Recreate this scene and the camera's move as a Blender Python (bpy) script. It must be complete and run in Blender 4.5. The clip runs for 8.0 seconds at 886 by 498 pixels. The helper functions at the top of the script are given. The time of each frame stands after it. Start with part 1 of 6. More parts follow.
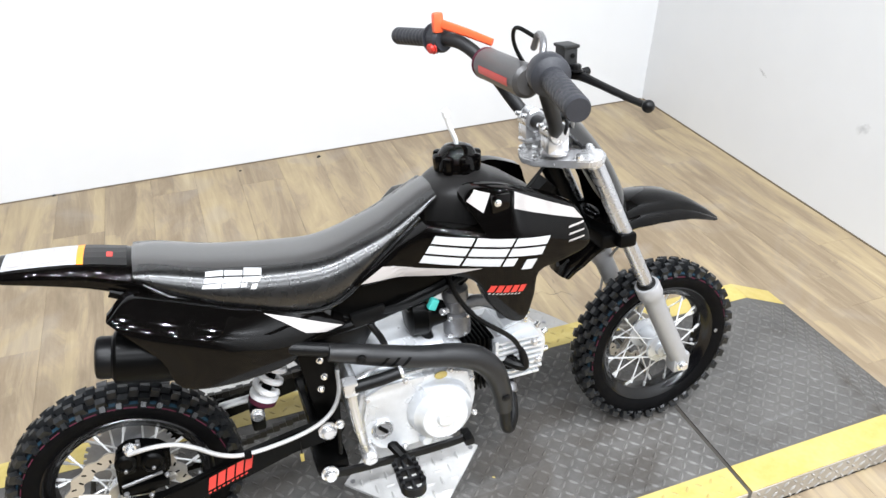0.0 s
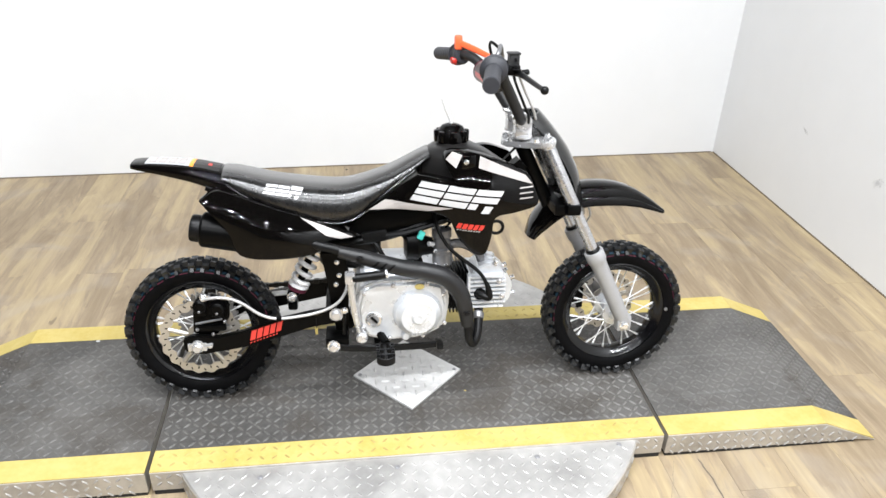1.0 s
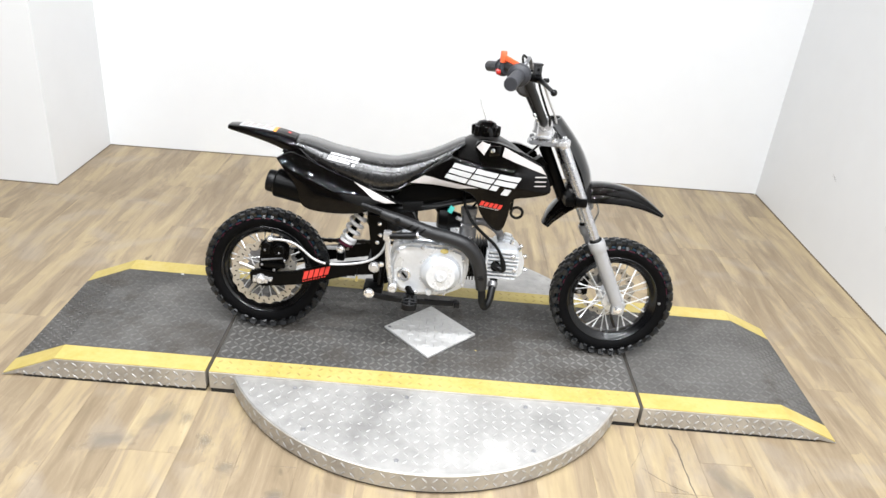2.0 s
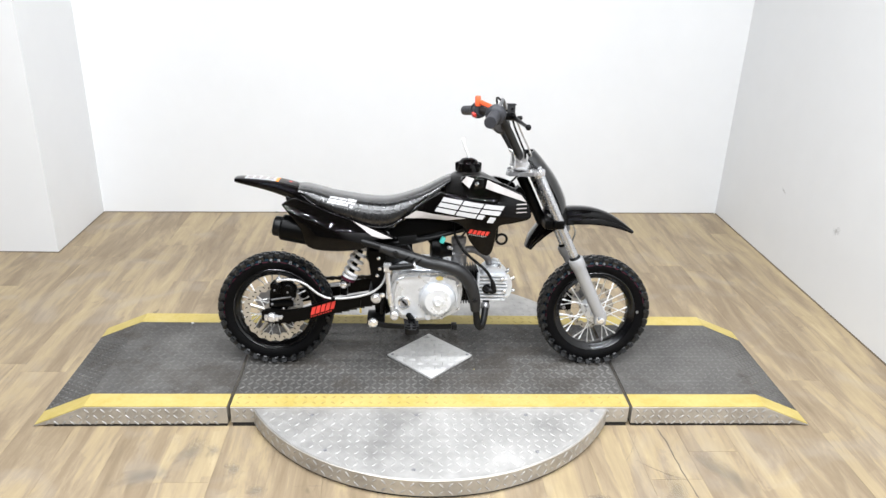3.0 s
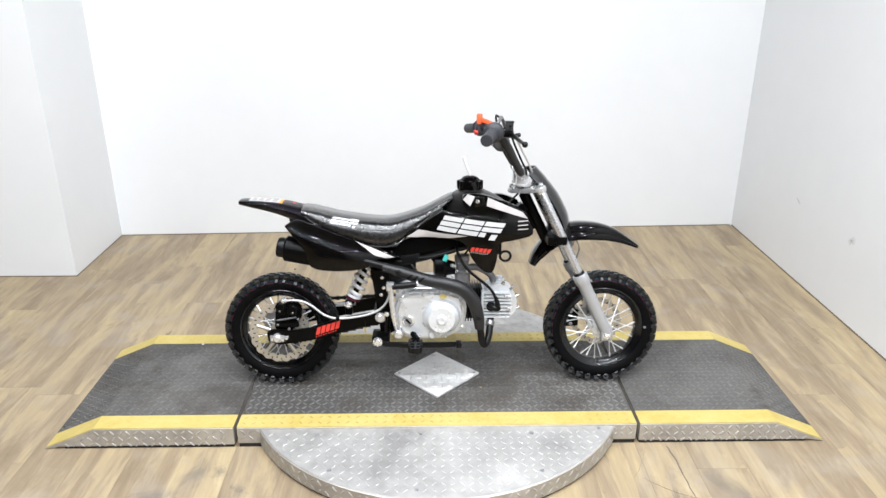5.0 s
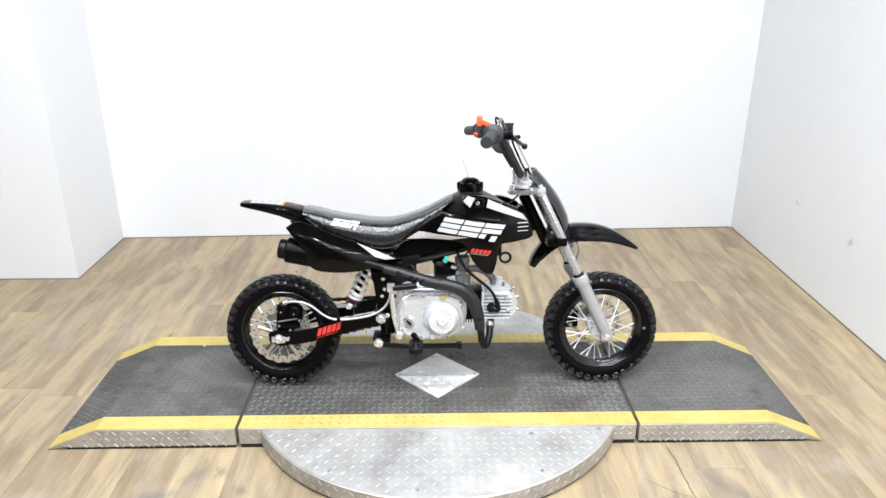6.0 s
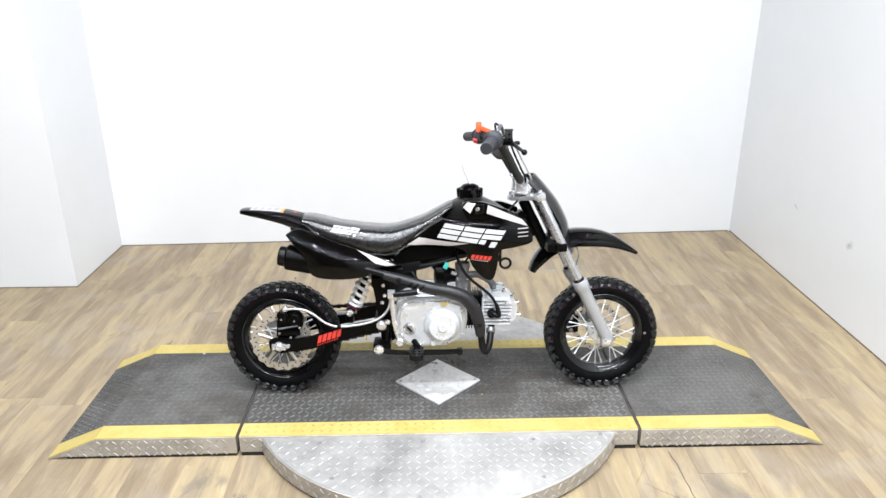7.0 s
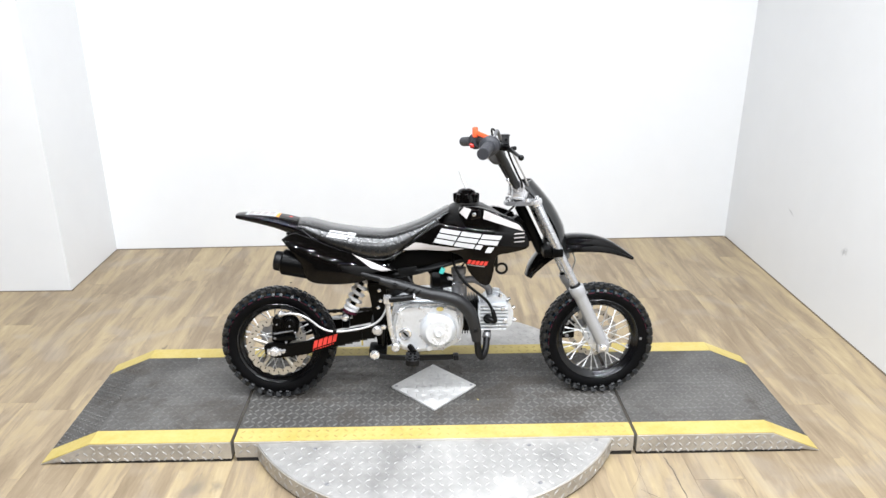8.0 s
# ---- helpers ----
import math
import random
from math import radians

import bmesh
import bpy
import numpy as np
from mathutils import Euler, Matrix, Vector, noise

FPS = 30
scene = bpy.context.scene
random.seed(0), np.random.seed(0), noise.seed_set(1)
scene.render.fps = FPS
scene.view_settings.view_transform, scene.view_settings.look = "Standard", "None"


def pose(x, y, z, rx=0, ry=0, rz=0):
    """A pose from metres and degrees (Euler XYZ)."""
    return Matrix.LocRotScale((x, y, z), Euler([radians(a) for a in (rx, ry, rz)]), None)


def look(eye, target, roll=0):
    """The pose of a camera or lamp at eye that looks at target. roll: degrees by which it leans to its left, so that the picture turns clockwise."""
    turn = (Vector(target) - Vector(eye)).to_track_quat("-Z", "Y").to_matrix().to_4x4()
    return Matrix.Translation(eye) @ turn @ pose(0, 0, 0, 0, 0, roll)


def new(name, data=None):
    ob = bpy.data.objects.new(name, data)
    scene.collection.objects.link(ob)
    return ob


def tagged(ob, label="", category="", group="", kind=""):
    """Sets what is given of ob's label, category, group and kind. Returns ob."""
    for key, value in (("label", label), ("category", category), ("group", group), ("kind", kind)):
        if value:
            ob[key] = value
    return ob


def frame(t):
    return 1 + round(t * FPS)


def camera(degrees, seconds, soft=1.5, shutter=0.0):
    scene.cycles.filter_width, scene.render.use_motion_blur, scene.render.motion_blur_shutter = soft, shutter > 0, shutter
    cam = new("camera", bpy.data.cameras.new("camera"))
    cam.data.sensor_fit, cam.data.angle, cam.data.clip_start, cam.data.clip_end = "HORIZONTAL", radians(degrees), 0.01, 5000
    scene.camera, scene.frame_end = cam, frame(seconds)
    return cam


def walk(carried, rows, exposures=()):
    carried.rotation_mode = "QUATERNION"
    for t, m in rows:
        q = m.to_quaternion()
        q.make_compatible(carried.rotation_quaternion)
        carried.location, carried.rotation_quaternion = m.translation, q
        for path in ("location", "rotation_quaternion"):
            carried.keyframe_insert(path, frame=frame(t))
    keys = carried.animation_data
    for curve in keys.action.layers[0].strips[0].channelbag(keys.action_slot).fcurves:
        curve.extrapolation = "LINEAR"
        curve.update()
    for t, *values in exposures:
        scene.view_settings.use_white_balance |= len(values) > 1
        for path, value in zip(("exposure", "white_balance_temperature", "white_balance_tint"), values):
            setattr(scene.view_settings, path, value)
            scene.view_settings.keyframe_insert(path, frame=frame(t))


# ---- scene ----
cam = camera(62.5, 8.0)
PATH = [
    (0, (-0.309, -0.948, 1.278), (0.291, 0.599, 0.161), 0.9),
    (0.2, (-0.249, -1.063, 1.274), (0.215, 0.484, 0.272), 6.3),
    (0.3, (-0.219, -1.123, 1.289), (0.152, 0.431, 0.261), 5.9),
    (0.4, (-0.194, -1.173, 1.302), (0.101, 0.407, 0.29), 4.5),
    (0.5, (-0.173, -1.238, 1.317), (0.064, 0.408, 0.398), 4.1),
    (0.7, (-0.146, -1.357, 1.329), (0.087, 0.324, 0.474), 2.6),
    (0.9, (-0.143, -1.485, 1.323), (0.117, 0.169, 0.424), 1.5),
    (1, (-0.134, -1.544, 1.329), (0.112, 0.181, 0.348), 1.8),
    (1.2, (-0.133, -1.635, 1.351), (0.047, 0.132, 0.432), 2.6),
    (1.4, (-0.107, -1.723, 1.364), (-0.045, 0.062, 0.466), 2.0),
    (1.5, (-0.089, -1.773, 1.37), (-0.117, 0.022, 0.488), 1.9),
    (1.6, (-0.043, -1.812, 1.365), (-0.062, -0.016, 0.485), 3.7),
    (1.7, (-0.019, -1.843, 1.349), (-0.013, -0.062, 0.439), 5.4),
    (2.8, (-0.084, -2.133, 1.364), (0.048, -0.315, 0.541), 3.2),
    (3, (-0.095, -2.147, 1.371), (0.014, -0.307, 0.595), 2.0),
    (3.5, (-0.064, -2.146, 1.387), (-0.007, -0.282, 0.666), 0.7),
    (4, (-0.041, -2.139, 1.386), (0.003, -0.278, 0.655), 0.6),
    (4.5, (-0.024, -2.141, 1.384), (0.014, -0.283, 0.645), 0.2),
    (6, (-0.021, -2.164, 1.38), (0.014, -0.302, 0.651), -0.0),
    (6.5, (-0.023, -2.161, 1.385), (0.007, -0.295, 0.666), -0.1),
    (7, (-0.029, -2.161, 1.384), (0.013, -0.295, 0.667), -0.3),
    (7.5, (-0.033, -2.158, 1.387), (0.021, -0.29, 0.675), -0.3),
    (8, (-0.032, -2.158, 1.385), (0.023, -0.287, 0.679), -0.0),
]
EXPOSURES = [(0.0, -0.02, 6350, 10), (0.5, -0.07, 6540, 10), (1.0, -0.08, 6520, 10), (1.7, -0.08, 6540, 10), (2.8, -0.22, 6500, 10), (3.5, -0.22, 6410, 10), (4.7, -0.23, 6410, 10),
             (5.8, -0.12, 6340, 10), (6.3, -0.09, 6340, 10), (7.0, -0.09, 6340, 10), (8.0, -0.11, 6400, 10)]
walk(cam, [(t, look(eye, target, roll)) for t, eye, target, roll in PATH], EXPOSURES)

# ---------------------------------------------------------------- light
world = bpy.data.worlds.new("room_air")
scene.world = world
world.use_nodes = True
world.node_tree.nodes["Background"].inputs[0].default_value = (0.9, 0.95, 1.0, 1)
world.node_tree.nodes["Background"].inputs[1].default_value = 0.03


def ceiling_lamp(x, y, z, power, size):
    data = bpy.data.lights.new("ceiling_lamp", "AREA")
    data.shape, data.size, data.energy, data.color = "DISK", size, power, (0.95, 0.98, 1.02)
    ob = new("ceiling_lamp", data)
    ob.location = (x, y, z)
    return ob


LAMP_POWER = 24.5
for k in range(7):
    for ly in (-4.2, -2.0, -0.7):
        ceiling_lamp(-1.62 + 0.5 * k, ly, 3.26, LAMP_POWER, 0.062)

# ---------------------------------------------------------------- materials


def material(name, colour, rough=0.5, metal=0.0, coat=0.0, vary=0.0, scale=20.0, rough_vary=0.0, bump=0.0, bump_scale=200.0,
             spec=0.5, colour2=None, streak=(1, 1, 1), depth=0.001, coat_rough=0.04):
    """Principled material with a two-scale noise on colour, gloss and relief."""
    mat = bpy.data.materials.new(name)
    mat.use_nodes = True
    nt = mat.node_tree
    b = nt.nodes["Principled BSDF"]
    b.inputs["Base Color"].default_value = (*colour, 1)
    b.inputs["Roughness"].default_value = rough
    b.inputs["Metallic"].default_value = metal
    b.inputs["Coat Weight"].default_value = coat
    b.inputs["Coat Roughness"].default_value = coat_rough
    b.inputs["Specular IOR Level"].default_value = spec
    co = nt.nodes.new("ShaderNodeTexCoord")
    mp = nt.nodes.new("ShaderNodeMapping")
    mp.inputs["Scale"].default_value = streak
    nt.links.new(co.outputs["Object"], mp.inputs["Vector"])

    def cloud(s, detail=4.0):
        n = nt.nodes.new("ShaderNodeTexNoise")
        n.inputs["Scale"].default_value, n.inputs["Detail"].default_value = s, detail
        nt.links.new(mp.outputs["Vector"], n.inputs["Vector"])
        return n.outputs["Fac"]

    if vary or colour2:
        mixer = nt.nodes.new("ShaderNodeMix")
        mixer.data_type = "RGBA"
        add = nt.nodes.new("ShaderNodeMath")
        add.operation = "MULTIPLY_ADD"
        nt.links.new(cloud(scale), add.inputs[0])
        add.inputs[1].default_value = 1.6
        fine = nt.nodes.new("ShaderNodeMath")
        fine.operation = "MULTIPLY_ADD"
        nt.links.new(cloud(scale * 7.3), fine.inputs[0])
        fine.inputs[1].default_value, fine.inputs[2].default_value = 0.8, -0.7
        nt.links.new(fine.outputs[0], add.inputs[2])
        add.use_clamp = True
        nt.links.new(add.outputs[0], mixer.inputs["Factor"])
        dark = tuple(c * (1 - vary) for c in colour)
        mixer.inputs["A"].default_value = (*dark, 1)
        mixer.inputs["B"].default_value = (*(colour2 or tuple(min(1, c * (1 + vary)) for c in colour)), 1)
        nt.links.new(mixer.outputs["Result"], b.inputs["Base Color"])
    if rough_vary:
        r = nt.nodes.new("ShaderNodeMapRange")
        r.inputs["From Min"].default_value, r.inputs["From Max"].default_value = 0.3, 0.7
        r.inputs["To Min"].default_value, r.inputs["To Max"].default_value = max(0.02, rough - rough_vary), rough + rough_vary
        nt.links.new(cloud(scale * 2.1), r.inputs["Value"])
        nt.links.new(r.outputs["Result"], b.inputs["Roughness"])
    if bump:
        bp = nt.nodes.new("ShaderNodeBump")
        bp.inputs["Strength"].default_value, bp.inputs["Distance"].default_value = bump, depth
        nt.links.new(cloud(bump_scale, 6.0), bp.inputs["Height"])
        nt.links.new(bp.outputs["Normal"], b.inputs["Normal"])
    return mat


def plank_material(name="oak_plank", joined=False):
    """Pale oak vinyl plank: grain along y, a tone of its own for every plank."""
    mat = bpy.data.materials.new(name)
    mat.use_nodes = True
    nt = mat.node_tree
    b = nt.nodes["Principled BSDF"]
    co, info = nt.nodes.new("ShaderNodeTexCoord"), nt.nodes.new("ShaderNodeNewGeometry" if joined else "ShaderNodeObjectInfo")
    own = info.outputs["Random Per Island" if joined else "Random"]
    off = nt.nodes.new("ShaderNodeVectorMath")
    off.operation = "MULTIPLY_ADD"
    nt.links.new(own, off.inputs[0])
    off.inputs[1].default_value = (37.0, 91.0, 13.0)
    nt.links.new(co.outputs["Object"], off.inputs[2])

    def grain(sx, sy, detail, rough=0.55, warp=0.0):
        m = nt.nodes.new("ShaderNodeMapping")
        m.inputs["Scale"].default_value = (sx, sy, 1)
        nt.links.new(off.outputs[0], m.inputs["Vector"])
        n = nt.nodes.new("ShaderNodeTexNoise")
        n.inputs["Scale"].default_value, n.inputs["Detail"].default_value = 1.0, detail
        n.inputs["Roughness"].default_value, n.inputs["Distortion"].default_value = rough, warp
        nt.links.new(m.outputs["Vector"], n.inputs["Vector"])
        return n.outputs["Fac"]

    def scaled(value, k, add):
        n = nt.nodes.new("ShaderNodeMath")
        n.operation = "MULTIPLY_ADD"
        nt.links.new(value, n.inputs[0])
        n.inputs[1].default_value = k
        if isinstance(add, float):
            n.inputs[2].default_value = add
        else:
            nt.links.new(add, n.inputs[2])
        return n.outputs[0]

    # broad ragged boards of two tones, then streaks and fine grain on them
    wob = nt.nodes.new("ShaderNodeTexNoise")
    wob.inputs["Scale"].default_value, wob.inputs["Detail"].default_value = 14.0, 5.0
    nt.links.new(off.outputs[0], wob.inputs["Vector"])
    bend = nt.nodes.new("ShaderNodeVectorMath")
    bend.operation = "MULTIPLY_ADD"
    nt.links.new(wob.outputs["Color"], bend.inputs[0])
    bend.inputs[1].default_value = (0.022, 0.30, 0.0)
    nt.links.new(off.outputs[0], bend.inputs[2])
    turn = nt.nodes.new("ShaderNodeMapping")
    turn.inputs["Rotation"].default_value = (0, 0, radians(90))
    nt.links.new(bend.outputs[0], turn.inputs["Vector"])
    stave = nt.nodes.new("ShaderNodeTexBrick")
    stave.offset, stave.offset_frequency = 0.37, 2
    for key, val in (("Color1", (0, 0, 0, 1)), ("Color2", (1, 1, 1, 1)), ("Scale", 1.0), ("Mortar Size", 0.0), ("Brick Width", 0.47), ("Row Height", 0.0507)):
        stave.inputs[key].default_value = val
    nt.links.new(turn.outputs["Vector"], stave.inputs["Vector"])
    tone = scaled(stave.outputs["Color"], 0.11, scaled(own, 0.09, -0.10))
    patch = scaled(grain(12.0, 1.9, 7.0, 0.66, 0.8), 1.0, scaled(tone, 1.0, -0.01))
    ramp = nt.nodes.new("ShaderNodeValToRGB")
    cr = ramp.color_ramp
    cr.elements[0].position, cr.elements[0].color = 0.28, (0.200, 0.150, 0.094, 1)
    cr.elements[1].position, cr.elements[1].color = 0.76, (0.428, 0.346, 0.215, 1)
    for at, tint in ((0.42, (0.246, 0.189, 0.121, 1)), (0.485, (0.285, 0.222, 0.144, 1)), (0.53, (0.325, 0.254, 0.154, 1)), (0.62, (0.362, 0.285, 0.168, 1))):
        cr.elements.new(at).color = tint
    nt.links.new(patch, ramp.inputs["Fac"])
    fine = nt.nodes.new("ShaderNodeMix")
    fine.data_type, fine.blend_type = "RGBA", "MULTIPLY"
    fine.inputs["Factor"].default_value = 0.30
    streak = nt.nodes.new("ShaderNodeValToRGB")
    streak.color_ramp.elements[0].position, streak.color_ramp.elements[0].color = 0.30, (0.62, 0.58, 0.55, 1)
    streak.color_ramp.elements[1].position, streak.color_ramp.elements[1].color = 0.62, (1.12, 1.1, 1.07, 1)
    nt.links.new(grain(70.0, 5.0, 5.0, 0.62, 0.8), streak.inputs["Fac"])
    nt.links.new(ramp.outputs["Color"], fine.inputs["A"])
    nt.links.new(streak.outputs["Color"], fine.inputs["B"])
    # greyish scuffs and spills that cross the planks
    geo = nt.nodes.new("ShaderNodeNewGeometry")
    dirt = nt.nodes.new("ShaderNodeTexNoise")
    dirt.inputs["Scale"].default_value, dirt.inputs["Detail"].default_value, dirt.inputs["Distortion"].default_value = 2.6, 7.0, 1.8
    nt.links.new(geo.outputs["Position"], dirt.inputs["Vector"])
    dr = nt.nodes.new("ShaderNodeMapRange")
    dr.inputs["From Min"].default_value, dr.inputs["From Max"].default_value = 0.54, 0.66
    dr.inputs["To Max"].default_value = 0.28
    nt.links.new(dirt.outputs["Fac"], dr.inputs["Value"])
    worn = nt.nodes.new("ShaderNodeMix")
    worn.data_type = "RGBA"
    nt.links.new(dr.outputs["Result"], worn.inputs["Factor"])
    nt.links.new(fine.outputs["Result"], worn.inputs["A"])
    worn.inputs["B"].default_value = (0.31, 0.275, 0.235, 1)
    # small dark knots drawn out along the grain
    spot = grain(26.0, 7.0, 2.0, 0.5, 0.6)
    kr = nt.nodes.new("ShaderNodeMapRange")
    kr.inputs["From Min"].default_value, kr.inputs["From Max"].default_value, kr.inputs["To Max"].default_value = 0.725, 0.79, 0.6
    nt.links.new(spot, kr.inputs["Value"])
    knot = nt.nodes.new("ShaderNodeMix")
    knot.data_type = "RGBA"
    nt.links.new(kr.outputs["Result"], knot.inputs["Factor"])
    nt.links.new(worn.outputs["Result"], knot.inputs["A"])
    knot.inputs["B"].default_value = (0.105, 0.078, 0.052, 1)
    nt.links.new(knot.outputs["Result"], b.inputs["Base Color"])
    rr = nt.nodes.new("ShaderNodeMapRange")
    rr.inputs["To Min"].default_value, rr.inputs["To Max"].default_value = 0.42, 0.6
    nt.links.new(grain(3.0, 2.0, 4.0), rr.inputs["Value"])
    nt.links.new(rr.outputs["Result"], b.inputs["Roughness"])
    bp = nt.nodes.new("ShaderNodeBump")
    bp.inputs["Strength"].default_value, bp.inputs["Distance"].default_value = 0.12, 0.001
    nt.links.new(grain(160.0, 6.0, 3.0), bp.inputs["Height"])
    nt.links.new(bp.outputs["Normal"], b.inputs["Normal"])
    return mat


M_PLANK = plank_material()
M_FARPLANK = plank_material("oak_plank_joined", True)
M_WALL = material("white_wall_paint", (0.715, 0.722, 0.728), 0.6, vary=0.025, scale=1.3, bump=0.08, bump_scale=260.0)
# Dark greys of the unseen ceiling and walls, set to keep reflections low.
M_CEIL = material("unseen_ceiling_dark", (0.07, 0.07, 0.072), 0.8, vary=0.05, scale=2.0)
M_FARWALL = material("unseen_wall_dark", (0.09, 0.09, 0.095), 0.7, vary=0.05, scale=1.5)
M_MARK = material("dark_floor_mark", (0.17, 0.14, 0.11), 0.7, vary=0.4, scale=90.0)


def smudge_material(name, colour, most, scale):
    """A worn stain whose edge frays and fades, on a disc two units wide."""
    mat = material(name, colour, 0.6, vary=0.25, scale=3.0)
    nt = mat.node_tree
    b = nt.nodes["Principled BSDF"]
    co = nt.nodes.new("ShaderNodeTexCoord")
    far = nt.nodes.new("ShaderNodeVectorMath")
    far.operation = "LENGTH"
    nt.links.new(co.outputs["Object"], far.inputs[0])
    fray = nt.nodes.new("ShaderNodeTexNoise")
    fray.inputs["Scale"].default_value, fray.inputs["Detail"].default_value, fray.inputs["Distortion"].default_value = scale, 6.0, 0.8
    nt.links.new(co.outputs["Object"], fray.inputs["Vector"])
    add = nt.nodes.new("ShaderNodeMath")
    add.operation = "MULTIPLY_ADD"
    nt.links.new(fray.outputs["Fac"], add.inputs[0])
    add.inputs[1].default_value = 1.5
    nt.links.new(far.outputs["Value"], add.inputs[2])
    r = nt.nodes.new("ShaderNodeMapRange")
    r.inputs["From Min"].default_value, r.inputs["From Max"].default_value = 0.75, 1.55
    r.inputs["To Min"].default_value, r.inputs["To Max"].default_value = most, 0.0
    nt.links.new(add.outputs[0], r.inputs["Value"])
    nt.links.new(r.outputs["Result"], b.inputs["Alpha"])
    return mat


M_SMUDGE = smudge_material("grey_floor_smudge", (0.23, 0.210, 0.185), 0.38, 1.6)
M_WALLRUB = smudge_material("grey_wall_rub", (0.45, 0.45, 0.46), 0.32, 2.2)
# Dust between planks; also paints the gap shade along the wall feet.
M_JOINT = material("joint_dust_and_shade", (0.15, 0.118, 0.08), 0.9, vary=0.2, scale=8.0)


def deck_material(name, dark, pale, rough, relief):
    """Worn black paint: grey dust in large clouds, brown dirt in small ones, scratches along x."""
    mat = material(name, dark, rough, vary=0.3, scale=60.0, rough_vary=0.1, bump=relief, bump_scale=420.0)
    nt = mat.node_tree
    b = nt.nodes["Principled BSDF"]
    old = b.inputs["Base Color"].links[0].from_socket
    geo = nt.nodes.new("ShaderNodeNewGeometry")
    for scale, lo, hi, amount, tint, stretch in ((3.1, 0.42, 0.66, 0.75, pale, (1, 1, 1)), (6.5, 0.51, 0.65, 0.72, (0.044, 0.037, 0.030), (1, 1.3, 1)), (5.0, 0.60, 0.72, 0.25, (0.15, 0.15, 0.148), (0.5, 7, 1)), (90.0, 0.63, 0.72, 0.45, (0.20, 0.195, 0.185), (1, 1, 1))):
        m = nt.nodes.new("ShaderNodeMapping")
        m.inputs["Scale"].default_value = stretch
        n = nt.nodes.new("ShaderNodeTexNoise")
        n.inputs["Scale"].default_value, n.inputs["Detail"].default_value, n.inputs["Distortion"].default_value = scale, 6.0, 0.6
        r = nt.nodes.new("ShaderNodeMapRange")
        r.inputs["From Min"].default_value, r.inputs["From Max"].default_value, r.inputs["To Max"].default_value = lo, hi, amount
        mix = nt.nodes.new("ShaderNodeMix")
        mix.data_type = "RGBA"
        mix.inputs["B"].default_value = (*tint, 1)
        nt.links.new(geo.outputs["Position"], m.inputs["Vector"])
        nt.links.new(m.outputs["Vector"], n.inputs["Vector"])
        nt.links.new(n.outputs["Fac"], r.inputs["Value"])
        nt.links.new(r.outputs["Result"], mix.inputs["Factor"])
        nt.links.new(old, mix.inputs["A"])
        old = mix.outputs["Result"]
    nt.links.new(old, b.inputs["Base Color"])
    return mat


M_DECK = deck_material("black_tread_paint", (0.053, 0.0502, 0.0468), (0.108, 0.1025, 0.0955), 0.68, 0.5)
M_RAMPLUG = deck_material("dusty_ramp_lugs", (0.070, 0.0665, 0.062), (0.136, 0.130, 0.122), 0.64, 0.3)
M_LUG = deck_material("worn_black_lugs", (0.094, 0.090, 0.0835), (0.168, 0.161, 0.151), 0.60, 0.15)
M_YELLOW = material("yellow_safety_paint", (0.47, 0.355, 0.080), 0.55, vary=0.14, scale=13.0, rough_vary=0.12, bump=0.3, bump_scale=300.0, colour2=(0.50, 0.405, 0.15))
M_STRIPELUG = material("worn_stripe_lugs", (0.47, 0.355, 0.08), 0.55, vary=0.55, scale=4.0, rough_vary=0.1, colour2=(0.49, 0.39, 0.13))
M_TREAD = material("bright_tread_plate", (0.41, 0.40, 0.385), 0.47, metal=0.45, vary=0.30, scale=5.0, rough_vary=0.16, bump=0.15, bump_scale=300.0)
M_COVER = material("pale_tread_plate", (0.60, 0.595, 0.585), 0.6, metal=0.15, vary=0.12, scale=12.0, rough_vary=0.14, bump=0.2, bump_scale=260.0)
M_TREADDIRT = material("worn_tread_plate", (0.43, 0.405, 0.365), 0.46, metal=0.5, vary=0.25, scale=9.0, rough_vary=0.12, bump=0.2, bump_scale=240.0)
# Near-black for the seals, the painted shade in low gaps and floor crumbs.
M_DARKGAP = material("seal_shade_and_crumb_black", (0.012, 0.012, 0.012), 0.8, vary=0.2, scale=30.0)
M_GLOSS = material("gloss_black_plastic", (0.0016, 0.0014, 0.0013), 0.035, spec=0.19, vary=0.15, scale=8.0, rough_vary=0.012, bump=0.012, bump_scale=40.0)
M_TANK = material("satin_black_plastic", (0.011, 0.0105, 0.0102), 0.34, spec=0.3, vary=0.12, scale=20.0, bump=0.15, bump_scale=700.0)
M_SEATTOP = material("grained_grey_vinyl", (0.024, 0.0227, 0.022), 0.36, spec=0.9, coat=1.0, coat_rough=0.24, vary=0.10, scale=14.0, bump=0.15, bump_scale=700.0)
M_SEATSIDE = material("smooth_black_vinyl", (0.0056, 0.0055, 0.0055), 0.28, spec=0.6, coat=0.35, coat_rough=0.19, vary=0.25, scale=24.0, rough_vary=0.05, bump=0.22, bump_scale=14.0, depth=0.0015)
M_PIPING = material("glossy_piping_vinyl", (0.005, 0.005, 0.005), 0.18, spec=0.7, vary=0.2, scale=40.0, bump=0.4, bump_scale=60.0, depth=0.0015)
M_RUBBER = material("tyre_rubber", (0.0021, 0.0021, 0.0025), 0.55, spec=0.08, vary=0.3, scale=22.0, rough_vary=0.12, bump=0.25, bump_scale=300.0)
M_KNOB = material("tyre_knob_rubber", (0.0070, 0.0078, 0.0088), 0.42, spec=0.55, vary=0.3, scale=40.0, rough_vary=0.1, bump=0.2, bump_scale=300.0)
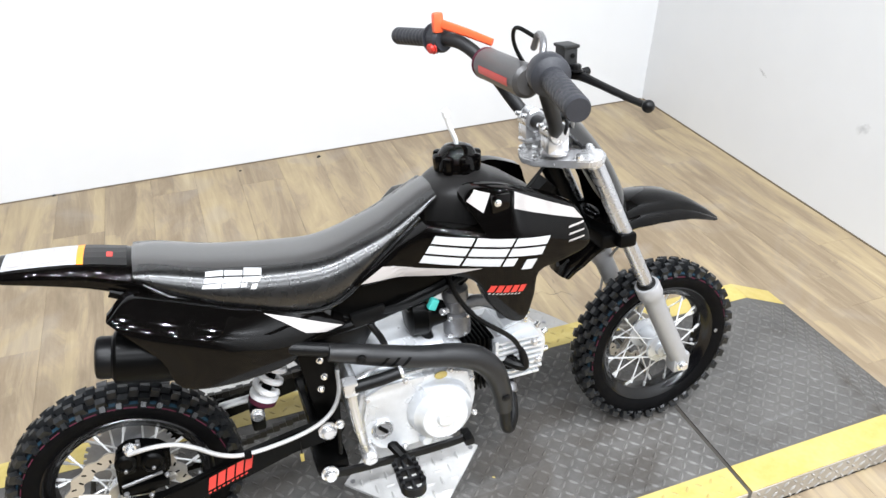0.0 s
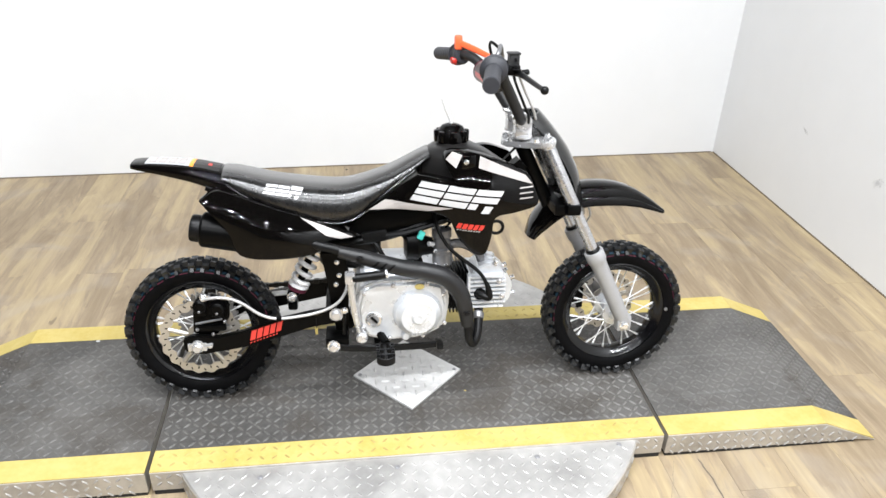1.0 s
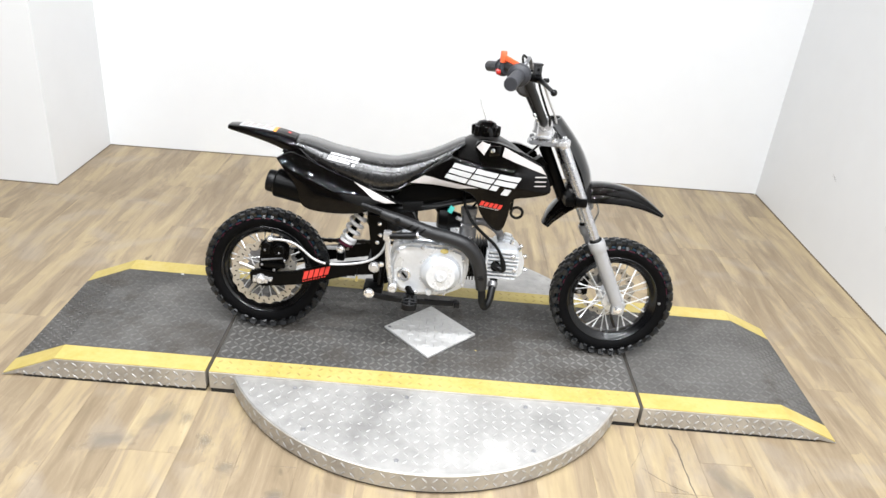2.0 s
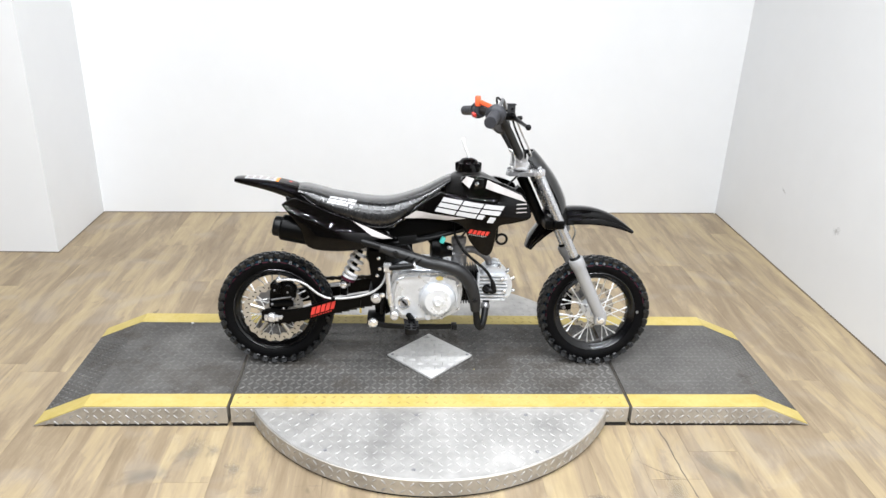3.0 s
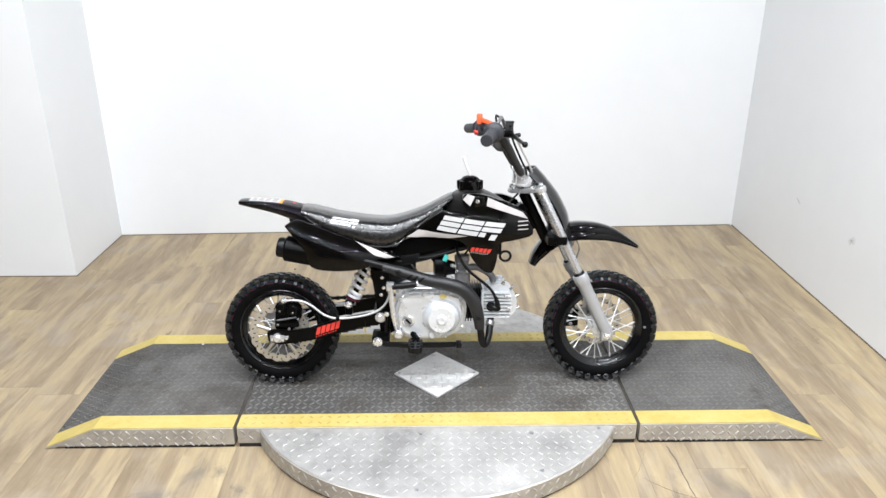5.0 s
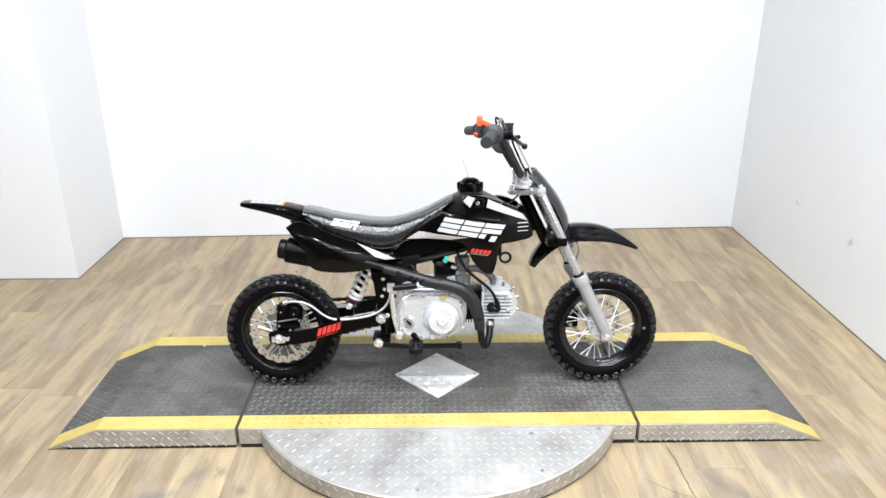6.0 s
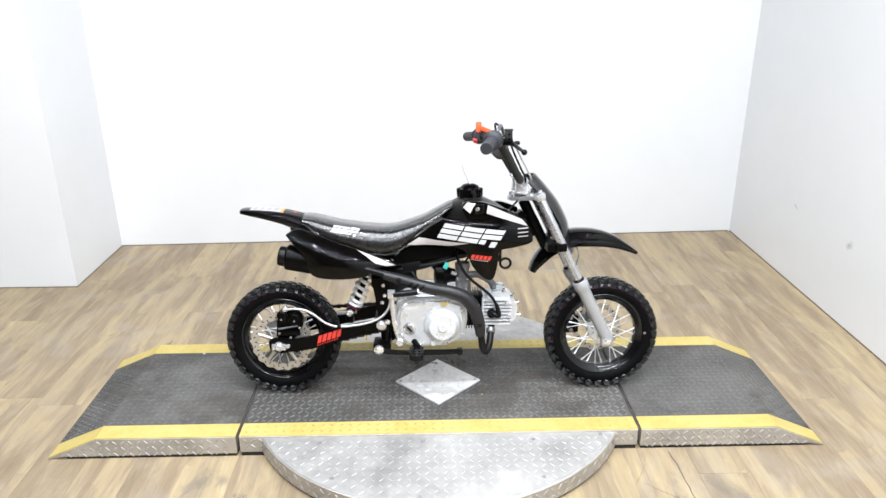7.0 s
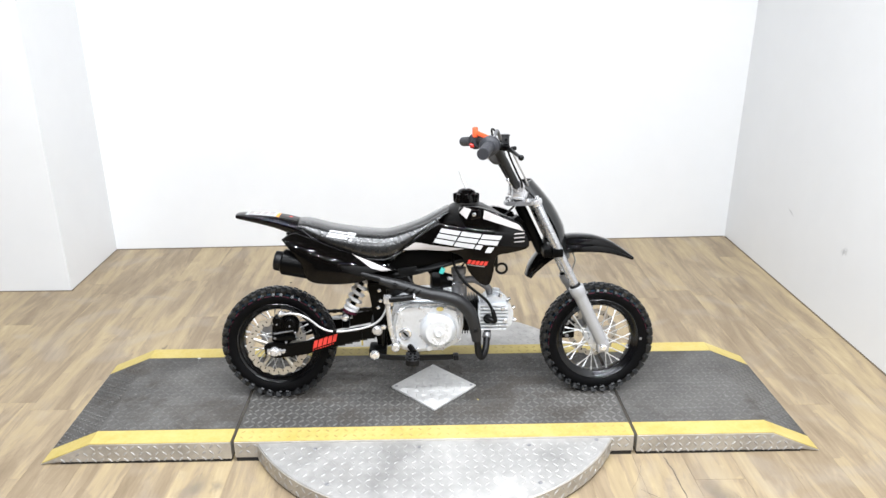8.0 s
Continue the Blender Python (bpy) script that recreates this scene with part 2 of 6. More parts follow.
M_PLATE = material("black_plate_plastic", (0.003, 0.003, 0.003), 0.14, spec=0.45, coat=0.5, coat_rough=0.08, vary=0.1, scale=12.0)
M_SHIELD = material("heat_shield_black", (0.012, 0.012, 0.0125), 0.40, spec=0.36, vary=0.15, scale=18.0, bump=0.12, bump_scale=500.0)
M_TUBE = material("polished_fork_tube", (0.47, 0.47, 0.48), 0.26, metal=0.8, vary=0.05, scale=20.0, rough_vary=0.05)
M_GRIP = material("grip_rubber", (0.026, 0.027, 0.032), 0.46, spec=0.35, vary=0.2, scale=40.0, bump=0.4, bump_scale=500.0)
M_PAD = material("grey_pad_vinyl", (0.056, 0.054, 0.054), 0.36, spec=0.5, vary=0.12, scale=30.0, bump=0.2, bump_scale=400.0)
M_SATIN = material("satin_black_exhaust", (0.004, 0.004, 0.0043), 0.36, spec=0.2, vary=0.2, scale=18.0, bump=0.15, bump_scale=500.0)
M_FRAME = material("black_frame_paint", (0.0015, 0.0015, 0.0015), 0.30, spec=0.09, vary=0.2, scale=15.0, bump=0.05, bump_scale=300.0)
M_RIM = material("black_rim", (0.0020, 0.0020, 0.0024), 0.16, spec=0.40, vary=0.2, scale=15.0)
M_ALLOY = material("cast_alloy", (0.66, 0.678, 0.70), 0.31, metal=0.45, vary=0.10, scale=16.0, rough_vary=0.08, bump=0.2, bump_scale=450.0)
M_ALLOYBRIGHT = material("brushed_alloy", (0.62, 0.62, 0.625), 0.24, metal=0.7, vary=0.06, scale=25.0, rough_vary=0.06)
M_CHROME = material("bright_chrome", (0.82, 0.825, 0.83), 0.14, metal=0.85, vary=0.05, scale=20.0, rough_vary=0.04)
M_FORK = material("silver_fork_paint", (0.34, 0.34, 0.345), 0.40, metal=0.25, vary=0.05, scale=18.0, bump=0.05, bump_scale=300.0)
M_SPOKE = material("bright_spoke_steel", (0.75, 0.75, 0.75), 0.34, metal=0.5, vary=0.1, scale=40.0)
M_DISC = material("steel_brake_disc", (0.54, 0.505, 0.45), 0.42, metal=0.75, vary=0.10, scale=30.0, rough_vary=0.08)
M_WHITE = material("white_decal", (0.49, 0.49, 0.49), 0.38, spec=0.25, vary=0.04, scale=14.0)
M_LABEL = material("pale_paper_label", (0.36, 0.36, 0.365), 0.4, spec=0.25, vary=0.06, scale=40.0)
M_BAR = material("matt_black_bar_paint", (0.018, 0.018, 0.0185), 0.5, spec=0.3, vary=0.15, scale=20.0)
M_SILVER = material("pale_silver_decal", (0.37, 0.345, 0.33), 0.26, vary=0.06, scale=14.0)
M_RED = material("red_decal", (0.54, 0.036, 0.026), 0.35, vary=0.10, scale=30.0)
M_ORANGE = material("orange_plastic", (0.80, 0.11, 0.035), 0.38, vary=0.06, scale=20.0)
M_AMBER = material("amber_label", (0.80, 0.26, 0.02), 0.4, vary=0.05, scale=40.0)
M_REDLINE = material("tyre_red_line", (0.070, 0.015, 0.027), 0.65, spec=0.1, vary=0.3, scale=30.0)
M_BLUELINE = material("tyre_blue_line", (0.008, 0.022, 0.034), 0.6, spec=0.1, vary=0.4, scale=30.0)
M_SPRING = material("white_spring", (0.78, 0.78, 0.79), 0.3, vary=0.05, scale=30.0)
M_HOSE = material("braided_hose", (0.44, 0.435, 0.43), 0.35, metal=0.4, vary=0.12, scale=120.0)
M_CABLE = material("black_cable", (0.003, 0.003, 0.003), 0.4, spec=0.18, vary=0.1, scale=30.0)
M_TEAL = material("teal_connector", (0.06, 0.45, 0.40), 0.4, vary=0.08, scale=40.0)
M_CLEAR = material("clear_tube", (0.70, 0.70, 0.70), 0.25, vary=0.05, scale=40.0)
M_GREY = material("grey_zinc", (0.34, 0.34, 0.35), 0.4, metal=0.6, vary=0.15, scale=35.0, rough_vary=0.1)
M_ZINC = material("dark_cast_zinc", (0.19, 0.19, 0.195), 0.38, metal=0.6, vary=0.25, scale=30.0, rough_vary=0.1, bump=0.1, bump_scale=300.0)
M_CHAIN = material("oiled_chain", (0.018, 0.016, 0.013), 0.38, metal=0.5, vary=0.3, scale=60.0)
M_INK = material("dark_print", (0.002, 0.002, 0.002), 0.5, spec=0.08, vary=0.1, scale=40.0)

# ---------------------------------------------------------------- mesh tools


def part(name, bm, mat, parent=None, label="", smooth=32.0):
    """Links a bmesh as one mesh object under a thing or a part."""
    bmesh.ops.recalc_face_normals(bm, faces=bm.faces[:])
    me = bpy.data.meshes.new(name)
    bm.to_mesh(me)
    bm.free()
    me.materials.append(mat)
    if smooth:
        me.shade_smooth()
        me.set_sharp_from_angle(angle=radians(smooth))
    ob = new(name, me)
    ob.parent = parent
    if label:
        tagged(ob, label)
    return ob


def base(name, m, label, category, group=""):
    ob = new(name)
    ob.empty_display_size = 0.1
    ob.matrix_world = m
    return tagged(ob, label, category, group)


def box(x0, x1, y0, y1, z0, z1, bevel=0.0, bm=None, m=None):
    own = bmesh.new()
    bmesh.ops.create_cube(own, size=1.0)
    for v in own.verts:
        v.co = Vector(((x0 + x1) / 2 + v.co.x * (x1 - x0), (y0 + y1) / 2 + v.co.y * (y1 - y0), (z0 + z1) / 2 + v.co.z * (z1 - z0)))
    if bevel:
        bmesh.ops.bevel(own, geom=own.edges[:], offset=bevel, segments=2, affect="EDGES", profile=0.6)
    if m is not None:
        own.transform(m)
    return own if bm is None else join(bm, own)


def join(bm, other):
    """Adds the other bmesh to bm."""
    tmp = bpy.data.meshes.new("tmp")
    other.to_mesh(tmp)
    other.free()
    bm.from_mesh(tmp)
    bpy.data.meshes.remove(tmp)
    return bm


def curve_points(pts, steps=6):
    """A Catmull-Rom line through the points."""
    p = [Vector(q) for q in pts]
    if len(p) < 3:
        return p
    p = [2 * p[0] - p[1], *p, 2 * p[-1] - p[-2]]
    out = []
    for i in range(1, len(p) - 2):
        a, b, c, d = p[i - 1:i + 3]
        for k in range(steps):
            t = k / steps
            out.append(0.5 * (2 * b + (c - a) * t + (2 * a - 5 * b + 4 * c - d) * t * t + (3 * b - a - 3 * c + d) * t ** 3))
    out.append(p[-2])
    return out


def tube(pts, r, sides=12, steps=6, bm=None, closed_ends=True, squash=1.0):
    """A swept tube; r is one radius or a radius for every given point."""
    line = curve_points(pts, steps)
    radii = [r] * len(line) if not isinstance(r, (list, tuple)) else [float(q) for q in np.interp(np.linspace(0, len(r) - 1, len(line)), range(len(r)), r)]
    bm = bm if bm is not None else bmesh.new()
    rings, n = [], None
    for i, p in enumerate(line):
        t = (line[min(i + 1, len(line) - 1)] - line[max(i - 1, 0)]).normalized()
        if n is None:
            n = t.orthogonal().normalized() if abs(t.y) > 0.95 else t.cross(Vector((0, 1, 0))).normalized()
        n = (n - t * n.dot(t)).normalized()
        b = t.cross(n)
        rings.append([bm.verts.new(p + radii[i] * (math.cos(a) * n + squash * math.sin(a) * b)) for a in (2 * math.pi * k / sides for k in range(sides))])
    for a, b in zip(rings, rings[1:]):
        for k in range(sides):
            bm.faces.new((a[k], a[(k + 1) % sides], b[(k + 1) % sides], b[k]))
    if closed_ends:
        bm.faces.new(rings[0][::-1])
        bm.faces.new(rings[-1])
    return bm


def lathe(profile, sides=32, m=None, bm=None, close=False):
    """Turns (radius, height) points about y; m places the result."""
    own = bmesh.new()
    rings = []
    for rad, h in profile:
        if rad < 1e-5:
            rings.append([own.verts.new((0, h, 0))])
        else:
            rings.append([own.verts.new((rad * math.cos(a), h, rad * math.sin(a))) for a in (2 * math.pi * k / sides for k in range(sides))])
    pairs = list(zip(rings, rings[1:])) + ([(rings[-1], rings[0])] if close else [])
    for a, b in pairs:
        for k in range(sides):
            q = [a[k % len(a)], a[(k + 1) % len(a)], b[(k + 1) % len(b)], b[k % len(b)]]
            q = list(dict.fromkeys(q))
            if len(q) > 2:
                own.faces.new(q)
    if m is not None:
        own.transform(m)
    return own if bm is None else join(bm, own)


def aim(p, d):
    """A pose at p whose y axis runs along d."""
    return Matrix.Translation(p) @ Vector((0, 1, 0)).rotation_difference(Vector(d)).to_matrix().to_4x4()


def rod(a, b, r, sides=12, bm=None, bevel=0.0):
    """A straight round bar with softened ends."""
    a, b = Vector(a), Vector(b)
    length = (b - a).length
    e = bevel or min(r * 0.25, length * 0.2)
    return lathe([(0, 0), (r - e, 0), (r, e), (r, length - e), (r - e, length), (0, length)], sides, aim(a, b - a), bm)


def bolt(p, d, r, bm=None, h=0.006):
    return lathe([(0, 0), (r * 1.35, 0), (r * 1.35, h * 0.25), (r, h * 0.3), (r, h * 0.85), (r * 0.75, h), (0, h)], 10, aim(Vector(p), Vector(d)), bm)


def loft(sections, sides=28, caps=True, bm=None):
    """Rounded rings across x: (x, y, z, half width, half height, power)."""
    bm = bm if bm is not None else bmesh.new()
    rings = []
    for x, y, z, hy, hz, power in sections:
        ring = []
        for k in range(sides):
            a = 2 * math.pi * k / sides
            c, s = math.cos(a), math.sin(a)
            ring.append(bm.verts.new((x, y + hy * math.copysign(abs(c) ** (2 / power), c), z + hz * math.copysign(abs(s) ** (2 / power), s))))
        rings.append(ring)
    for a, b in zip(rings, rings[1:]):
        for k in range(sides):
            bm.faces.new((a[k], a[(k + 1) % sides], b[(k + 1) % sides], b[k]))
    if caps:
        bm.faces.new(rings[0][::-1])
        bm.faces.new(rings[-1])
    return bm


def smooth_loft(keys, count=24, **more):
    """A loft through key sections, with sections smoothly between them."""
    line = curve_points([Vector(k[:3]) for k in keys], max(2, count // max(1, len(keys) - 1)))
    u = np.linspace(0, len(keys) - 1, len(line))
    cols = [[float(q) for q in np.interp(u, range(len(keys)), [k[i] for k in keys])] for i in (3, 4, 5)]
    return loft([(p.x, p.y, p.z, cols[0][i], cols[1][i], cols[2][i]) for i, p in enumerate(line)], **more)


def shell(outline, y_of, thick, side=-1, rings=5, steps=4, round_=0.006):
    """A domed panel of that (x, z) outline; y_of(x, z, u) gives its outer face, u running from 0 at the rim to 1 in the middle."""
    pts = curve_points([(x, 0, z) for x, z in outline] + [(outline[0][0], 0, outline[0][1])], steps)[:-1]
    c = sum(pts, Vector()) / len(pts)
    bm = bmesh.new()
    loops = [[bm.verts.new((p.x, y_of(p.x, p.z, 0) - side * thick, p.z)) for p in pts]]
    for near, drop in ((0.0, round_), (0.22 * round_, 0.36 * round_), (0.55 * round_, 0.09 * round_)):
        ring = []
        for p in pts:
            q = p + (c - p).normalized() * near
            ring.append(bm.verts.new((q.x, y_of(q.x, q.z, 0) - side * drop, q.z)))
        loops.append(ring)
    for i in range(rings + 1):
        u = i / (rings + 0.6)
        ring = []
        for p in pts:
            start = p + (c - p).normalized() * round_
            q = start.lerp(c, u)
            ring.append(bm.verts.new((q.x, y_of(q.x, q.z, u), q.z)))
        loops.append(ring)
    n = len(pts)
    for a, b in zip(loops, loops[1:]):
        for k in range(n):
            bm.faces.new((a[k], a[(k + 1) % n], b[(k + 1) % n], b[k]))
    bm.faces.new(loops[-1])
    bm.faces.new(loops[0][::-1])
    return bm


def tree_of(ob):
    from mathutils.bvhtree import BVHTree
    bm = bmesh.new()
    bm.from_mesh(ob.data)
    tree = BVHTree.FromBMesh(bm)
    bm.free()
    return tree


def decal(quads, tree, way=(0, 1, 0), lift=0.0012, cuts=5, bm=None):
    """Thin stickers laid on a surface: each quad, four corners (a, b) in the plane across the way, is dropped on the tree."""
    bm = bm if bm is not None else bmesh.new()
    way = Vector(way)
    for q in quads:
        grid = []
        for i in range(cuts + 1):
            row = []
            for j in range(cuts + 1):
                s, t = i / cuts, j / cuts
                a = [(1 - s) * (1 - t) * q[0][k] + s * (1 - t) * q[1][k] + s * t * q[2][k] + (1 - s) * t * q[3][k] for k in (0, 1)]
                if abs(way.y) > 0.5:
                    start = Vector((a[0], -1.0 * way.y, a[1]))
                else:
                    start = Vector((a[0], a[1], -2.0 * way.z))
                hit = tree.ray_cast(start, way)[0]
                row.append(bm.verts.new(hit - way * lift) if hit else None)
            grid.append(row)
        for i in range(cuts):
            for j in range(cuts):
                f = [grid[i][j], grid[i + 1][j], grid[i + 1][j + 1], grid[i][j + 1]]
                if all(f):
                    bm.faces.new(f)
    return bm


def slanted_bars(x0, z0, ax, az, bars, lean):
    """Plain bars of a slanted mark: along (ax), up (az); each bar is (a0, a1, h0, h1) in parts of the whole."""
    ax, az = Vector(ax), Vector(az)
    o = Vector((x0, z0))
    out = []
    for a0, a1, h0, h1 in bars:
        out.append([tuple(o + ax * a + az * h + ax * lean * h) for a, h in ((a0, h0), (a1, h0), (a1, h1), (a0, h1))])
    return out


def lug_field(name, places, parent, mat, length=0.025, width=0.0078, height=0.0020, label=""):
    """Raised lens-shaped lugs of tread plate: places are (origin, along, across, normal)."""
    verts, faces = [], []
    for o, a, c, n in places:
        k = len(verts)
        o, a, c, n = Vector(o), Vector(a), Vector(c), Vector(n)
        for s, w, h in ((-0.5, 0, 0), (-0.2, -0.42, 0), (0.2, -0.42, 0), (0.5, 0, 0), (0.2, 0.42, 0), (-0.2, 0.42, 0), (-0.26, 0, 1), (0.26, 0, 1)):
            verts.append(o + a * (s * length) + c * (w * width) + n * (h * height))
        faces += [(k, k + 1, k + 6), (k + 1, k + 2, k + 7, k + 6), (k + 2, k + 3, k + 7), (k + 3, k + 4, k + 7), (k + 4, k + 5, k + 6, k + 7), (k + 5, k, k + 6)]
    me = bpy.data.meshes.new(name)
    me.from_pydata(verts, [], faces)
    me.materials.append(mat)
    ob = new(name, me)
    ob.parent = parent
    return tagged(ob, label, kind="stuff")


def lug_places(x0, x1, y0, y1, keep, height_of, pitch=0.0285):
    """Lugs in a checker of two directions over a stretch of ground plan."""
    out = []
    s = math.sqrt(0.5)
    for i in range(int((x1 - x0) / pitch)):
        for j in range(int((y1 - y0) / pitch)):
            x, y = x0 + (i + 0.5) * pitch, y0 + (j + 0.5) * pitch
            if keep(x, y):
                z, slope = height_of(x)
                d = 1 if (i + j) % 2 else -1
                n = Vector((-slope, 0, 1)).normalized()
                a = Vector((s, s * d, s * slope)).normalized()
                out.append(((x, y, z), a, n.cross(a), n))
    return out


# ---------------------------------------------------------------- the room
BACK_Y, BACK_SLOPE, RIGHT_X, PILLAR_X, PILLAR_Y = 1.612, 0.0352, 1.668, -1.672, 1.01
FAR_X, FAR_Y, TOP = -5.2, -8.0, 3.4


def wall(name, x0, x1, y0, y1, z0=-0.003, z1=TOP, mat=None, m=None):
    return tagged(part(name, box(x0, x1, y0, y1, z0, z1, m=m), mat or M_WALL, smooth=0), kind="structure")


wall("wall_back", -1.9, 1.95, 0.0, 0.12, m=pose(0, BACK_Y, 0, 0, 0, math.degrees(math.atan(BACK_SLOPE))))
wall("wall_right", RIGHT_X, RIGHT_X + 0.12, FAR_Y, 1.9)
wall("wall_pillar", FAR_X, PILLAR_X, PILLAR_Y, 1.9)
# Added out of view to close the room; dark so gloss reflects little.
wall("unseen_wall_left", FAR_X - 0.12, FAR_X, FAR_Y, 1.9, mat=M_FARWALL)
wall("unseen_wall_front", FAR_X, RIGHT_X, FAR_Y - 0.12, FAR_Y, mat=M_FARWALL)
wall("unseen_ceiling", FAR_X - 0.12, RIGHT_X + 0.12, FAR_Y - 0.12, 1.9, TOP, TOP + 0.1, M_CEIL)

floor = tagged(part("floor", box(FAR_X, RIGHT_X, FAR_Y, 1.75, -0.06, -0.004), M_JOINT, smooth=0),
               "pale oak vinyl plank floor, worn and dusty", "floor", kind="structure")

# ---------------------------------------------------------------- display platform
DECK_Z, DECK_Y, GAP_X, BEND_X, TIP_X = 0.068, 0.295, 0.606, 1.035, 1.19


def prism(outline, y0, y1):
    """An (x, z) outline drawn out along y, edges softened."""
    bm = bmesh.new()
    a = [bm.verts.new((x, y0, z)) for x, z in outline]
    b = [bm.verts.new((x, y1, z)) for x, z in outline]
    n = len(a)
    bm.faces.new(a)
    bm.faces.new(b[::-1])
    for k in range(n):
        bm.faces.new((a[k], b[k], b[(k + 1) % n], a[(k + 1) % n]))
    return bm


def ramp_height(x):
    x = abs(x)
    if x <= BEND_X:
        return DECK_Z, 0.0
    k = (DECK_Z - 0.003) / (TIP_X - BEND_X)
    return DECK_Z - k * (x - BEND_X), -k


def side_lugs(x0, x1, y, facing, top, foot=0.004):
    out = []
    s = math.sqrt(0.5)
    for i in range(int((x1 - x0) / 0.0235)):
        for j in range(3):
            x, z = x0 + (i + 0.5) * 0.0235, 0.013 + j * 0.021
            if foot + 0.006 < z < top(x) - 0.008:
                d = 1 if (i + j) % 2 else -1
                out.append(((x, y, z), (s, 0, s * d), (-s * d, 0, s), (0, facing, 0)))
    return out


def platform_section(label, x0, x1, ramp):
    """One section of the platform; ramp: -1, 0 or 1, the end that slopes to the floor."""
    thing = base("platform_section", pose(0, 0, 0), label, "platform", "display platform sections")
    if ramp:
        tip, bend, near = ramp * TIP_X, ramp * BEND_X, (x0 if ramp > 0 else x1)
        outline = [(near, 0.010), (near, DECK_Z), (bend, DECK_Z - 0.0005), (tip, 0.0022), (tip, 0.0), (tip - ramp * 0.05, 0.0085)]
    else:
        outline = [(x0, 0.014), (x0, DECK_Z), (x1, DECK_Z), (x1, 0.014)]
    body = prism(outline, -DECK_Y, DECK_Y)
    bmesh.ops.bevel(body, geom=body.edges[:], offset=0.0008, segments=1, affect="EDGES")
    part("frame", body, M_TREADDIRT, thing, "worn bright tread-plate sides")
    inner = DECK_Y - 0.068
    slope = [(x0 if ramp >= 0 else -TIP_X + 0.004), (x1 if ramp <= 0 else TIP_X - 0.004)]
    stops = sorted({*slope, *([ramp * BEND_X] if ramp else [])})

    def sheet(y0, y1, lift):
        bm = bmesh.new()
        rows = []
        for x in stops:
            z = ramp_height(x)[0]
            rows.append([bm.verts.new((x, y0, z + lift)), bm.verts.new((x, y1, z + lift)), bm.verts.new((x, y1, z - 0.002)), bm.verts.new((x, y0, z - 0.002))])
        for a, b in zip(rows, rows[1:]):
            for k in range(4):
                bm.faces.new((a[k], a[(k + 1) % 4], b[(k + 1) % 4], b[k]))
        bm.faces.new(rows[0])
        bm.faces.new(rows[-1][::-1])
        return bm

    part("deck", sheet(-inner, inner, 0.0015), M_DECK, thing, "worn black non-slip tread deck", 0)
    for y0, y1 in ((-DECK_Y + 0.002, -inner), (inner, DECK_Y - 0.002)):
        part("edge_stripe", sheet(y0, y1, 0.0022), M_YELLOW, thing, "scuffed yellow safety stripe", 0)
    lo, hi = min(slope), max(slope)
    flat, tilted = [], []
    for lug in lug_places(lo + 0.004, hi - 0.004, -inner + 0.003, inner - 0.003, lambda x, y: abs(x) < TIP_X - 0.015, lambda x: (ramp_height(x)[0] + 0.0013, ramp_height(x)[1]), 0.0215):
        (flat if abs(lug[0][0]) < BEND_X else tilted).append(lug)
    lug_field("tread", flat, thing, M_RAMPLUG if ramp else M_LUG, length=0.0235, width=0.0084, height=0.0016 if ramp else 0.0027)
    if ramp:
        lug_field("slope_tread", tilted, thing, M_RAMPLUG, length=0.0225, width=0.0078, height=0.0023)
    for s in (-1, 1):
        if not ramp:
            lug_field("stripe_tread", lug_places(lo + 0.004, hi - 0.004, s * (DECK_Y - 0.036) - 0.0285, s * (DECK_Y - 0.036) + 0.0285, lambda x, y: abs(x) < TIP_X - 0.015,
                                                 lambda x: (ramp_height(x)[0] + 0.002, ramp_height(x)[1])), thing, M_STRIPELUG, length=0.019, height=0.0012)
        lug_field("side_tread", side_lugs(lo + 0.006, hi - 0.006, s * (DECK_Y + 0.0002), s, lambda x: ramp_height(x)[0], 0.004 if ramp else 0.016), thing, M_TREAD, length=0.019)
    # Black strip below the sides: the seal plus a painted shadow line.
    part("seal_and_shade", box(min(x0, x1) + (0.06 if ramp < 0 else 0.003), max(x0, x1) - (0.06 if ramp > 0 else 0.003), -DECK_Y + 0.002, DECK_Y - 0.002, -0.003, 0.0105 if ramp else 0.0145), M_DARKGAP, thing, smooth=0)
    return thing


platform_section("black tread platform centre with yellow edges on the turntable", -GAP_X, GAP_X, 0)
platform_section("black tread ramp section with yellow edges, sloping to the floor", -TIP_X, -GAP_X - 0.0105, -1)
platform_section("black tread ramp section with yellow edges, sloping to the floor", GAP_X + 0.0105, TIP_X, 1)


